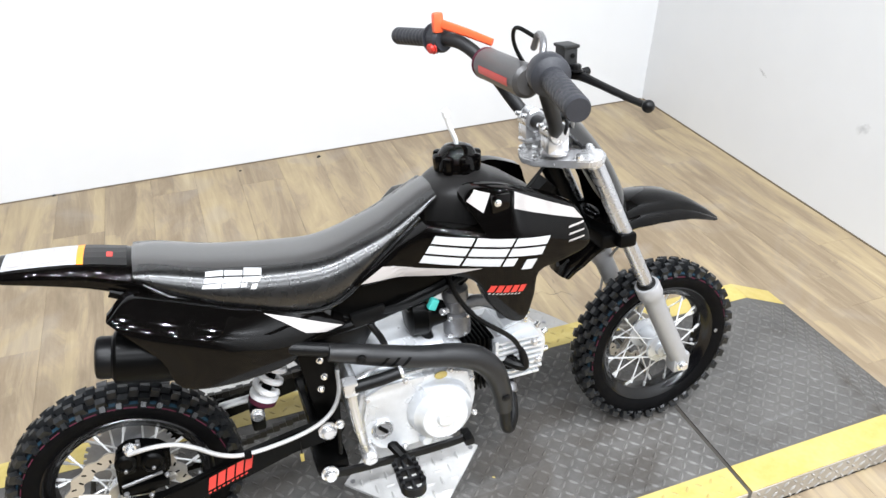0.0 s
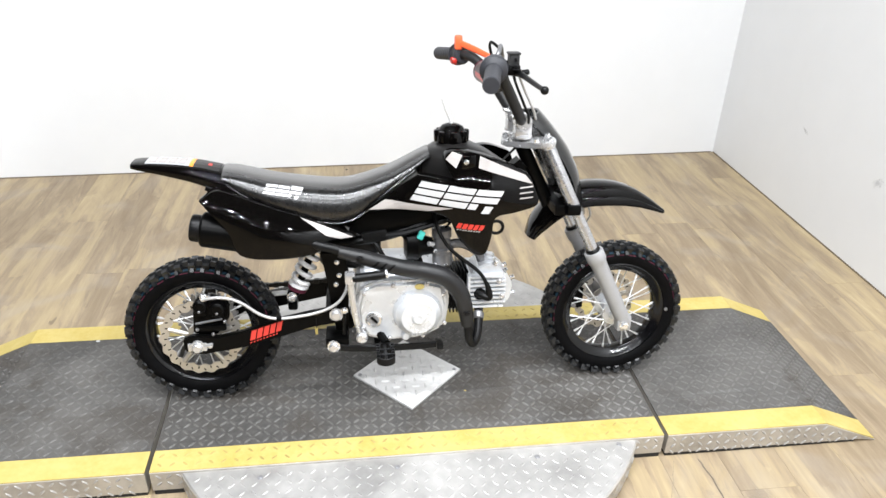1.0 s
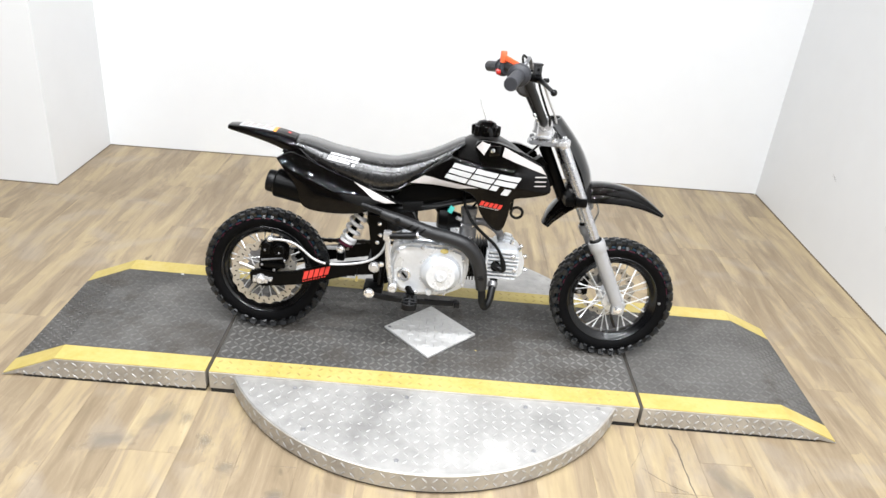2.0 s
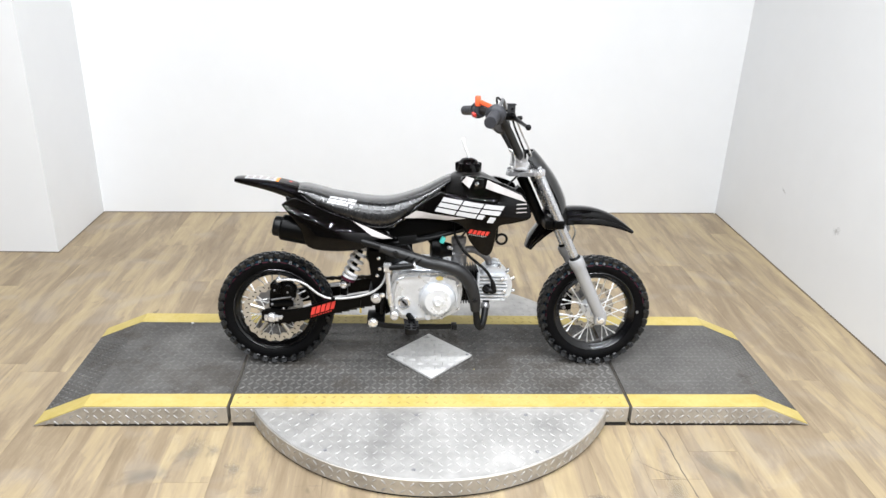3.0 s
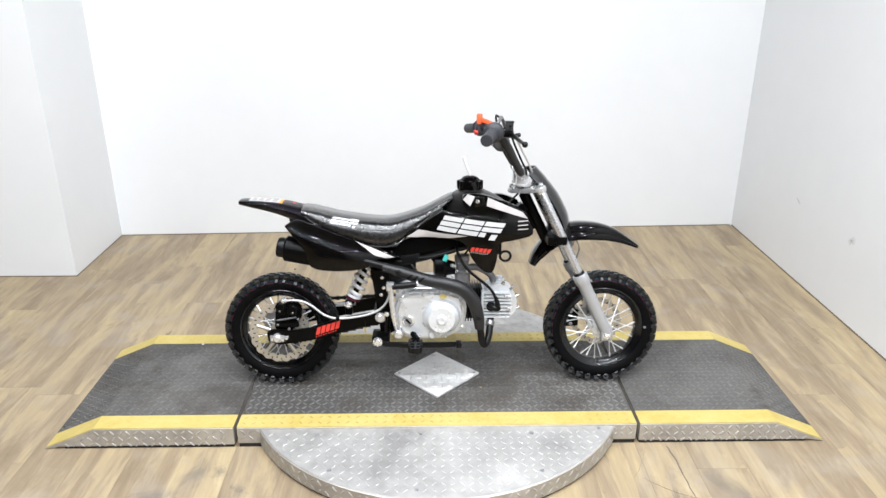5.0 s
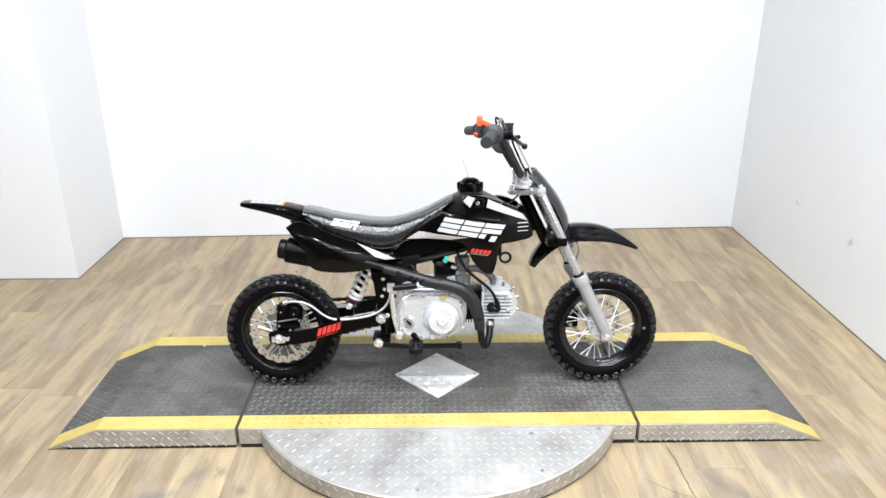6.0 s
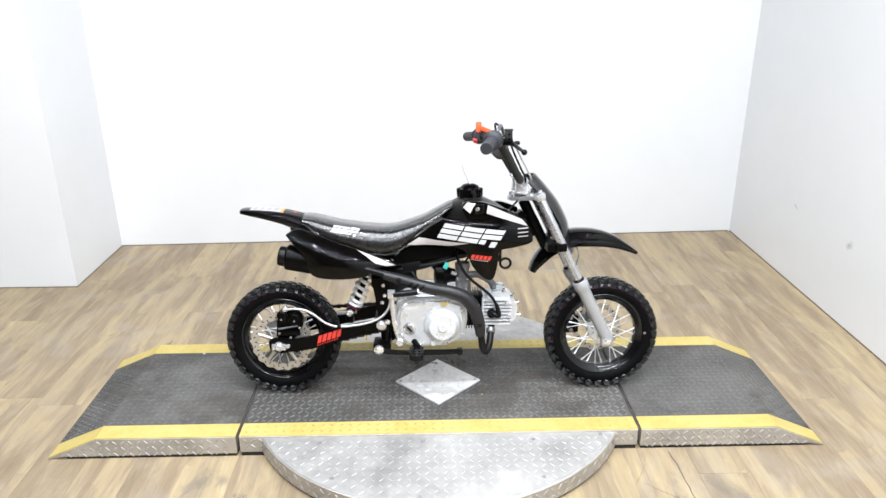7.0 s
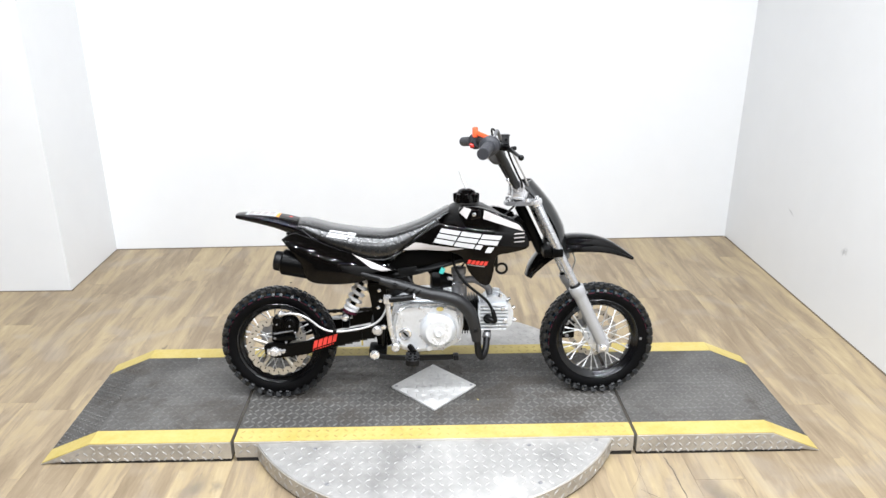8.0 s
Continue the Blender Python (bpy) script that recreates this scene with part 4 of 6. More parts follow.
part("brake_hose", tube([(-0.484, -0.096, 0.305), (-0.450, -0.100, 0.310), (-0.418, -0.100, 0.305), (-0.390, -0.100, 0.290), (-0.351, -0.100, 0.260), (-0.307, -0.100, 0.249), (-0.225, -0.100, 0.259), (-0.176, -0.098, 0.280),
                         (-0.152, -0.090, 0.312), (-0.147, -0.075, 0.352)], 0.0037, 10), M_HOSE, bike, "braided steel brake hose")
part("hose_clip", box(-0.318, -0.306, -0.106, -0.094, 0.243, 0.254, 0.002), M_INK, bike)

part("yellow_tag", box(-0.2300, -0.2235, -0.0985, -0.096, 0.194, 0.211, 0.001), M_STRIPELUG, swing, "small yellow hanging tag")
part("tag_tie", rod((-0.2265, -0.0975, 0.210), (-0.2265, -0.0955, 0.236), 0.0012, 6), M_CABLE, swing)
part("brake_rod", rod((-0.158, -0.098, 0.256), (-0.162, -0.101, 0.192), 0.0040, 10), M_CABLE, swing, "thin black brake rod")
part("rod_nut", bolt((-0.158, -0.102, 0.256), R, 0.0062, h=0.008), M_CHROME, swing)

swing.location = (0, 0, 0.007)
caliper.location = (0.002, 0.004, 0.0)

# ---- shock absorber
sa, sb = Vector((-0.214, -0.020, 0.424)), Vector((-0.278, -0.020, 0.274))
shock = part("shock_absorber", rod(sa, sb, 0.0095, 14), M_FRAME, bike, "rear shock absorber with a white coil spring")
turns, pts = 5.0, []
d = sb - sa
u = d.cross(Vector((0, 1, 0))).normalized()
for k in range(61):
    t = k / 60
    a = 2 * math.pi * turns * t
    pts.append(sa + d * (0.06 + 0.72 * t) + (u * math.cos(a) + Vector((0, 1, 0)) * math.sin(a)) * 0.0200)
part("coil_spring", tube(pts, 0.0058, 8, 1), M_SPRING, shock, "white coil spring")
part("spring_seat", lathe([(0.0, 0), (0.0248, 0), (0.0248, 0.007), (0.012, 0.012), (0.0, 0.012)], 24, aim(sa + d * 0.80, d)), M_SPRING, shock)
part("preload_ring", lathe([(0.0, 0), (0.024, 0), (0.024, 0.009), (0.0, 0.009)], 24, aim(sa + d * 0.85, d)), M_REDLINE, shock, "red preload ring")
part("spring_cap", lathe([(0.0, 0), (0.0248, 0), (0.0248, 0.010), (0.0, 0.010)], 24, aim(sa + d * 0.0, d)), M_SPRING, shock)
bm = box(-0.296, -0.272, -0.034, -0.006, 0.236, 0.288, 0.006)
part("shock_bracket", bm, M_FRAME, shock)
part("shock_bolt", bolt((-0.284, -0.036, 0.2735), R, 0.0095, h=0.010), M_CHROME, shock)

# ---- frame
frame_ = part("frame", tube([(0.285, 0, 0.585), (0.215, 0, 0.520), (0.080, 0, 0.470), (-0.060, 0, 0.450), (-0.140, 0, 0.425), (-0.175, 0, 0.350), (-0.172, 0, 0.240), (-0.150, 0, 0.170)], 0.019, 12), M_FRAME, bike,
              "black tubular steel frame")
for s in (-1, 1):
    part("rear_spar", tube([(-0.110, s * 0.045, 0.430), (-0.200, s * 0.055, 0.452), (-0.300, s * 0.055, 0.490), (-0.400, s * 0.050, 0.535), (-0.455, s * 0.045, 0.560)], 0.009, 10), M_FRAME, frame_)
    bm = prism([(-0.208, 0.395), (-0.150, 0.392), (-0.146, 0.300), (-0.152, 0.176), (-0.178, 0.170), (-0.186, 0.235), (-0.194, 0.300)], s * 0.060 - 0.004, s * 0.060 + 0.004)
    part("side_plate", bm, M_FRAME, frame_)
    for x, z in ((-0.172, 0.372), (-0.168, 0.338), (-0.176, 0.315)):
        part("bolt", bolt((x, s * 0.064, z), (0, s, 0), 0.0045, h=0.007), M_CHROME, frame_)
    part("engine_stay", tube([(-0.020, s * 0.040, 0.445), (0.010, s * 0.045, 0.400), (0.030, s * 0.045, 0.340)], 0.010, 8), M_FRAME, frame_)
part("cross_spar", tube([(-0.210, -0.050, 0.412), (-0.120, -0.052, 0.418), (-0.040, -0.052, 0.432), (0.060, -0.050, 0.462)], 0.010, 10), M_FRAME, frame_)
head_a, head_b = Vector((0.276, 0, 0.632)), Vector((0.357, 0, 0.470))
part("steering_head", rod(head_a, head_b, 0.0170, 24), M_FRAME, frame_, "black steering head tube")
part("gusset", prism([(0.150, 0.500), (0.270, 0.600), (0.318, 0.520), (0.250, 0.485)], -0.018, 0.018), M_FRAME, frame_)
bm = tube([(-0.187, -0.137, 0.170), (-0.150, -0.132, 0.160), (-0.080, -0.128, 0.154), (0.020, -0.128, 0.154), (0.070, -0.128, 0.157)], 0.0095, 8, squash=0.55)
pedal = part("brake_pedal", bm, M_SATIN, bike, "black rear brake pedal bar")
pedal.location = (0, 0.020, 0.006)
part("pedal_tip", box(0.060, 0.078, -0.146, -0.112, 0.150, 0.166, 0.004), M_SATIN, pedal)
part("pedal_bolt", bolt((-0.187, -0.137, 0.171), R, 0.0115, h=0.014), M_CHROME, pedal, "large bright pedal bolt")
part("pedal_bracket", box(-0.206, -0.150, -0.130, -0.055, 0.160, 0.186, 0.006), M_FRAME, pedal)
for s in (-1, 1):
    pm = pose(0, s * 0.190, 0.172, s * 2)
    outer, inner = [], []
    for k in range(25):
        a = math.pi * k / 24
        outer.append((-0.067 + 0.0215 * math.cos(a), s * (0.016 + 0.022 * math.sin(a))))
        inner.append((-0.067 + 0.0165 * math.cos(a), s * (0.016 + 0.017 * math.sin(a))))
    outer += [(-0.0865, -s * 0.020), (-0.080, -s * 0.050), (-0.054, -s * 0.050), (-0.0475, -s * 0.020)]
    inner += [(-0.0815, -s * 0.020), (-0.076, -s * 0.043), (-0.058, -s * 0.043), (-0.0525, -s * 0.020)]
    bm = bmesh.new()
    loops = [[bm.verts.new((x, y, z)) for x, y in pts] for pts, z in ((outer, -0.008), (outer, 0.008), (inner, 0.008), (inner, -0.008))]
    for i, a in enumerate(loops):
        b = loops[(i + 1) % 4]
        for k in range(len(a)):
            n = (k + 1) % len(a)
            bm.faces.new((a[k], a[n], b[n], b[k]))
    bm.transform(pm)
    peg = part("foot_peg", bm, M_SATIN, bike, "serrated black folding foot peg")
    for y in (-0.018, 0.008):
        part("peg_bar", box(-0.086, -0.048, s * y - 0.004, s * y + 0.004, -0.006, 0.008, 0.002, m=pm), M_SATIN, peg)
    part("peg_spine", box(-0.070, -0.064, min(-s * 0.044, s * 0.032), max(-s * 0.044, s * 0.032), -0.006, 0.007, 0.002, m=pm), M_SATIN, peg)
    for k in range(5):
        for x in (-0.0885, -0.0535):
            part("tooth", box(x, x + 0.008, s * (-0.034 + k * 0.013) - 0.0035, s * (-0.034 + k * 0.013) + 0.0035, 0.004, 0.013, 0.002, m=pm), M_SATIN, peg)
    peg.location = (0, -s * 0.0 + s * 0.004, 0.016)
    part("peg_mount", tube([(-0.062, s * 0.140, 0.176), (-0.080, s * 0.100, 0.190), (-0.080, s * 0.060, 0.180)], 0.010, 8), M_FRAME, peg)
stand = part("side_stand", tube([(-0.090, 0.075, 0.165), (-0.080, 0.125, 0.090), (-0.070, 0.205, -0.012)], 0.009, 10), M_FRAME, bike, "black steel side stand")
part("stand_foot", box(-0.095, -0.045, 0.190, 0.222, -0.030, -0.022, 0.002, m=None), M_FRAME, stand)

# ---- engine
case = prism([(-0.128, 0.205), (-0.134, 0.262), (-0.122, 0.322), (-0.085, 0.337), (0.040, 0.337), (0.088, 0.322), (0.098, 0.260), (0.088, 0.196), (0.030, 0.166), (-0.060, 0.160), (-0.105, 0.172)], -0.086, 0.086)
bmesh.ops.bevel(case, geom=case.edges[:], offset=0.007, segments=3, affect="EDGES")
engine = part("engine", case, M_ALLOY, bike, "small silver horizontal single-cylinder engine")
cov = prism([(-0.122, 0.212), (-0.126, 0.262), (-0.114, 0.312), (-0.080, 0.326), (0.036, 0.326), (0.080, 0.312), (0.090, 0.256), (0.078, 0.200), (0.028, 0.176), (-0.056, 0.172), (-0.098, 0.184)], -0.112, -0.086)
bmesh.ops.bevel(cov, geom=[e for e in cov.edges], offset=0.009, segments=3, affect="EDGES")
part("side_cover", cov, M_ALLOY, engine, "cast silver engine side cover")
part("clutch_cover", lathe([(0.0, 0.039), (0.014, 0.039), (0.017, 0.037), (0.040, 0.037), (0.043, 0.035), (0.046, 0.029), (0.053, 0.024), (0.058, 0.006), (0.062, 0.0), (0.0, 0.0)], 56,
                           Matrix.Translation((0.017, -0.108, 0.246)) @ pose(0, 0, 0, 0, 0, 180)), M_ALLOY, engine, "round polished clutch cover")
part("cover_boss", lathe([(0, 0.0025), (0.007, 0.003), (0.009, 0.004), (0.013, 0.003), (0.015, 0), (0, 0)], 20, Matrix.Translation((0.017, -0.147, 0.246)) @ pose(0, 0, 0, 0, 0, 180)), M_ALLOY, engine)
bm = bmesh.new()
lathe([(0.0, 0.002), (0.0115, 0.002), (0.0115, 0.0), (0.0, 0.0)], 24, Matrix.Translation((0.022, -0.113, 0.313)) @ pose(0, 0, 0, 0, 0, 180) @ Matrix.Diagonal((1, 1, 0.62, 1)), bm)
part("yellow_sticker", bm, M_YELLOW, engine, "small oval yellow sticker")
part("oil_cap_ring", lathe([(0.0125, 0.004), (0.018, 0.005), (0.020, 0.003), (0.020, 0), (0.0125, 0)], 28, Matrix.Translation((-0.087, -0.112, 0.232)) @ pose(0, 0, 0, 0, 0, 180), close=True), M_CHROME, engine, "bright oil filler ring")
bm = lathe([(0, 0.003), (0.0125, 0.003), (0.0125, 0), (0, 0)], 20, Matrix.Translation((-0.087, -0.112, 0.232)) @ pose(0, 0, 0, 0, 0, 180))
part("oil_cap", bm, M_GREY, engine, "grey slotted oil filler cap")
part("oil_cap_bar", box(-0.097, -0.077, -0.119, -0.112, -0.002, 0.004, 0.001, m=Matrix.Translation((-0.087, 0, 0.232)) @ Matrix.Rotation(0.8, 4, "Y") @ Matrix.Translation((0.087, 0, 0))), M_INK, engine, "dark slot")
for x, z in ((-0.108, 0.300), (-0.040, 0.318), (0.040, 0.318), (0.079, 0.290), (0.082, 0.214), (0.030, 0.183), (-0.050, 0.182), (-0.112, 0.212)):
    part("case_bolt", bolt((x, -0.111, z), R, 0.0042, h=0.007), M_ALLOYBRIGHT, engine)
part("drain_boss", lathe([(0, 0.016), (0.008, 0.016), (0.011, 0.012), (0.012, 0), (0, 0)], 18, Matrix.Translation((-0.012, -0.108, 0.188)) @ pose(0, 0, 0, 0, 0, 180)), M_ALLOY, engine)
part("top_case", loft([(-0.105, 0, 0.324, 0.055, 0.014, 4), (-0.08, 0, 0.325, 0.062, 0.020, 4), (0.0, 0, 0.326, 0.062, 0.021, 4), (0.050, 0, 0.326, 0.056, 0.016, 4)]), M_ALLOY, engine)
barrel = part("cylinder", box(0.090, 0.150, -0.042, 0.042, 0.226, 0.325, 0.01), M_FRAME, engine, "black finned cylinder")
for k in range(7):
    x = 0.094 + k * 0.0085
    part("fin", box(x, x + 0.0035, -0.052, 0.052, 0.222, 0.332, 0.001), M_FRAME, barrel)
headb = part("cylinder_head", box(0.148, 0.236, -0.050, 0.050, 0.240, 0.322, 0.010), M_GREY, engine, "silver finned cylinder head")
for k in range(8):
    z = 0.237 + k * 0.0112
    part("fin", box(0.145, 0.236 if k in (0, 7) else 0.242, -0.064, 0.064, z, z + 0.0060, 0.0020), M_ALLOY, headb)
rocker = prism([(0.160, 0.318), (0.172, 0.338), (0.204, 0.346), (0.224, 0.340), (0.248, 0.318), (0.262, 0.288), (0.256, 0.246), (0.238, 0.232), (0.226, 0.300)], -0.042, 0.042)
bmesh.ops.bevel(rocker, geom=rocker.edges[:], offset=0.004, segments=2, affect="EDGES")
part("rocker_cover", rocker, M_ALLOY, headb, "cast silver rocker cover")
part("head_edge", box(0.145, 0.152, -0.066, 0.066, 0.235, 0.327, 0.002), M_ALLOY, headb)
part("plug_seat", lathe([(0, 0), (0.015, 0), (0.015, 0.005), (0, 0.005)], 18, aim((0.176, -0.061, 0.275), R)), M_INK, headb, "dark spark plug recess")
part("tappet_cap", lathe([(0, 0), (0.020, 0), (0.020, 0.008), (0.013, 0.009), (0.013, 0.016), (0, 0.016)], 6, aim((0.206, 0.0, 0.342), (0.2, 0, 1))), M_ALLOY, headb)
for x, y, z, d in ((0.258, -0.030, 0.300, (1, 0, 0.4)), (0.260, -0.030, 0.262, (1, 0, -0.1)), (0.240, -0.036, 0.322, (0.8, 0, 0.7)), (0.216, -0.036, 0.340, (0.3, 0, 1)), (0.250, 0.030, 0.310, (1, 0, 0.5))):
    part("head_nut", bolt((x, y, z), d, 0.0055, h=0.011), M_CHROME, headb)
for x, z in ((0.224, 0.308), (0.232, 0.268)):
    part("head_bolt", bolt((x, -0.062, z), R, 0.0055, h=0.009), M_ALLOYBRIGHT, headb)
barrel.location = headb.location = (0, 0, -0.012)
part("plug_boot", tube([(0.169, -0.060, 0.267), (0.184, -0.078, 0.264), (0.196, -0.082, 0.262), (0.193, -0.082, 0.284), (0.188, -0.081, 0.300)], [0.010, 0.0096, 0.0090, 0.0075, 0.0055], 10, 4), M_CABLE, engine, "black spark plug boot")
part("plug_lead", tube([(0.187, -0.081, 0.300), (0.177, -0.081, 0.319), (0.158, -0.081, 0.340), (0.112, -0.080, 0.378), (0.089, -0.075, 0.403), (0.069, -0.065, 0.441), (0.064, -0.045, 0.475)], 0.0046, 8), M_CABLE, engine)
carb = part("carburettor", lathe([(0, 0), (0.022, 0), (0.025, 0.004), (0.025, 0.034), (0.028, 0.036), (0.028, 0.044), (0.021, 0.048), (0.021, 0.070), (0.024, 0.074), (0.024, 0.092), (0.012, 0.096), (0, 0.096)], 24,
                                aim((0.084, -0.036, 0.337), (-0.03, 0, 1))), M_ZINC, bike, "dark grey zinc carburettor")
part("inlet", tube([(0.085, -0.028, 0.382), (0.130, -0.026, 0.386), (0.172, -0.022, 0.362), (0.185, -0.015, 0.335)], 0.0115, 12), M_ZINC, carb, "dull alloy inlet pipe")
for x, z in ((0.064, 0.345), (0.090, 0.345), (0.064, 0.380), (0.095, 0.380)):
    part("screw", bolt((x, -0.056, z), R, 0.0035), M_CHROME, carb)
part("idle_screw", rod((0.060, -0.052, 0.395), (0.046, -0.062, 0.402), 0.006, 10), M_ALLOYBRIGHT, carb)
part("air_filter", loft([(-0.010, -0.030, 0.392, 0.020, 0.026, 2), (-0.004, -0.030, 0.392, 0.034, 0.040, 2.2), (0.022, -0.032, 0.390, 0.034, 0.040, 2.2), (0.034, -0.034, 0.388, 0.024, 0.026, 2), (0.060, -0.034, 0.386, 0.02, 0.02, 2)]),
     M_FRAME, carb, "black air filter")
part("coil_box", box(-0.050, 0.010, -0.062, -0.030, 0.425, 0.452, 0.004, m=pose(0, 0, 0, 0, -8)), M_CABLE, bike, "black ignition coil")
part("connector", box(-0.007, 0.007, -0.078, -0.066, -0.010, 0.010, 0.002, m=Matrix.Translation((0.028, 0, 0.436)) @ Matrix.Rotation(0.45, 4, "Y")), M_TEAL, bike, "teal plastic connector")
part("wiring", tube([(-0.06, -0.055, 0.432), (-0.01, -0.062, 0.440), (0.05, -0.060, 0.455), (0.10, -0.055, 0.470)], 0.007, 8), M_CABLE, bike)
part("breather_hose", tube([(-0.095, -0.040, 0.430), (-0.075, -0.055, 0.405), (-0.060, -0.058, 0.375), (-0.056, -0.050, 0.350)], 0.006, 8), M_CABLE, bike)
part("throttle_cable", tube([(0.085, -0.030, 0.430), (0.110, -0.050, 0.470), (0.180, -0.040, 0.560), (0.262, -0.030, 0.640), (0.276, -0.062, 0.700), (0.257, -0.088, 0.742), (0.234, -0.092, 0.792), (0.214, -0.130, 0.838), (0.196, -0.165, 0.845)], 0.0032, 8), M_CABLE, bike, "thin black throttle cable")
part("inner_panel", shell([(-0.150, 0.440), (-0.100, 0.490), (-0.030, 0.500), (0.060, 0.500), (0.100, 0.480), (0.098, 0.458), (0.040, 0.446), (-0.030, 0.436), (-0.090, 0.424), (-0.140, 0.418)], lambda x, z, u: -0.052 - 0.004 * u, 0.008, -1, 4, 3), M_FRAME, bike, "black plastic panel below the seat")

part("airbox", loft([(-0.212, 0, 0.400, 0.034, 0.044, 4), (-0.204, 0, 0.400, 0.046, 0.054, 4), (-0.130, 0, 0.398, 0.048, 0.060, 4), (-0.088, 0, 0.404, 0.046, 0.052, 3), (-0.066, 0, 0.414, 0.036, 0.030, 3)]), M_CABLE, bike,
     "black plastic airbox under the seat")

engine.location = (-0.003, -0.009, 0.013)
carb.location = (0, 0, 0.008)

# ---- kick starter
kick = part("kick_starter", tube([(-0.117, -0.125, 0.192), (-0.128, -0.140, 0.240), (-0.136, -0.144, 0.304), (-0.139, -0.142, 0.351)], [0.008, 0.0075, 0.0075, 0.009], 10), M_ALLOYBRIGHT, bike, "bright kick starter lever folded upright")
part("kick_boss", rod((-0.117, -0.100, 0.192), (-0.117, -0.142, 0.192), 0.0135, 16), M_ALLOYBRIGHT, kick)
part("kick_joint", box(-0.151, -0.127, -0.154, -0.130, 0.338, 0.364, 0.005), M_ALLOYBRIGHT, kick)
part("kick_pedal", tube([(-0.133, -0.146, 0.351), (-0.093, -0.148, 0.355), (-0.057, -0.148, 0.359)], 0.0102, 14), M_SATIN, kick, "ribbed black kick pedal")
part("pedal_end", rod((-0.059, -0.148, 0.359), (-0.053, -0.148, 0.360), 0.0112, 14), M_ALLOYBRIGHT, kick)

kick.location = (-0.003, -0.008, 0.017)

# ---- exhaust
exhaust = part("exhaust", tube([(0.176, -0.030, 0.230), (0.170, -0.066, 0.205), (0.163, -0.092, 0.172), (0.152, -0.102, 0.152), (0.141, -0.110, 0.166), (0.136, -0.114, 0.205), (0.124, -0.114, 0.272), (0.098, -0.114, 0.320),
                                (0.045, -0.114, 0.350), (-0.040, -0.112, 0.376), (-0.130, -0.108, 0.402), (-0.225, -0.096, 0.426)], 0.0112, 14), M_SATIN, bike, "satin black exhaust pipe and silencer")
part("pipe_clamp", rod((0.172, -0.056, 0.214), (0.168, -0.070, 0.200), 0.0145, 14), M_ZINC, exhaust)
shield = tube([(0.1335, -0.118, 0.212), (0.129, -0.120, 0.248), (0.117, -0.122, 0.291), (0.100, -0.122, 0.320), (0.073, -0.122, 0.343), (0.030, -0.121, 0.357), (-0.030, -0.120, 0.370), (-0.110, -0.116, 0.395), (-0.165, -0.112, 0.410)],
              [0.0150, 0.0182, 0.0205, 0.0218, 0.0218, 0.0208, 0.0192, 0.0172, 0.0135], 16)
sh = part("heat_shield", shield, M_SHIELD, exhaust, "black heat shield with three slots")
t_sh = tree_of(sh)
for k in range(3):
    x, z = -0.092 + k * 0.018, 0.3785 - k * 0.004
    q = [[(x, z), (x + 0.014, z + 0.013), (x + 0.019, z + 0.0115), (x + 0.005, z - 0.0015)]]
    part("shield_slot", decal(q, t_sh, lift=0.0008, cuts=3), M_INK, exhaust, "dark slot", 0)
for x, y, z in ((-0.118, -0.131, 0.398), (0.128, -0.137, 0.252)):
    part("shield_bolt", bolt((x, y, z), R, 0.0062, h=0.006), M_SATIN, exhaust, "black shield bolt")
ma, mb = Vector((-0.412, -0.076, 0.453)), Vector((-0.205, -0.082, 0.415))
part("silencer", lathe([(0, 0), (0.037, 0), (0.040, 0.004), (0.040, 0.110), (0.030, 0.170), (0.014, 0.235), (0, 0.235)], 36, aim(ma - (mb - ma).normalized() * 0.055, mb - ma)), M_FRAME, exhaust, "satin black silencer can")
dd = (mb - ma).normalized()
part("end_cap", lathe([(0.0, 0.022), (0.020, 0.022), (0.020, 0.004), (0.024, 0.0), (0.029, 0.002), (0.031, 0.007), (0.031, 0.022), (0.036, 0.026), (0.038, 0.032), (0, 0.032)], 36, aim(ma - dd * 0.080, dd)), M_SATIN, exhaust, "black rubber-edged silencer outlet")

exhaust.location = (0, -0.012, 0.012)

# ---- seat and tail
SX = (-0.418, -0.404, -0.376, -0.307, -0.219, -0.166, -0.139, -0.103, -0.040, 0.020, 0.050)
S_LOW = (0.582, 0.568, 0.547, 0.512, 0.482, 0.475, 0.477, 0.496, 0.553, 0.594, 0.620)
S_CREASE = (0.589, 0.591, 0.584, 0.564, 0.552, 0.547, 0.547, 0.556, 0.577, 0.609, 0.629)
S_TOP = (0.596, 0.597, 0.591, 0.573, 0.560, 0.556, 0.557, 0.566, 0.587, 0.619, 0.635)
S_HALF = (0.062, 0.066, 0.072, 0.078, 0.081, 0.080, 0.078, 0.074, 0.066, 0.057, 0.050)
xs = np.linspace(SX[0], SX[-1], 44)


def seat_curve(x, values):
    k = np.convolve(np.pad(np.interp(xs, SX, values), 2, mode="edge"), (0.1, 0.22, 0.36, 0.22, 0.1), mode="valid")
    return float(np.interp(x, xs, k))


def seat_rows(bm, profile):
    rows = []
    for x in xs.tolist():
        lo, cr, tp, h = (seat_curve(x, v) for v in (S_LOW, S_CREASE, S_TOP, S_HALF))
        rows.append([bm.verts.new((x, y, z)) for y, z in profile(lo, cr, tp, h)])
    for a, b in zip(rows, rows[1:]):
        for k in range(len(a) - 1):
            bm.faces.new((a[k], a[k + 1], b[k + 1], b[k]))
    bm.faces.new(rows[0])
    bm.faces.new(rows[-1][::-1])
    return bm


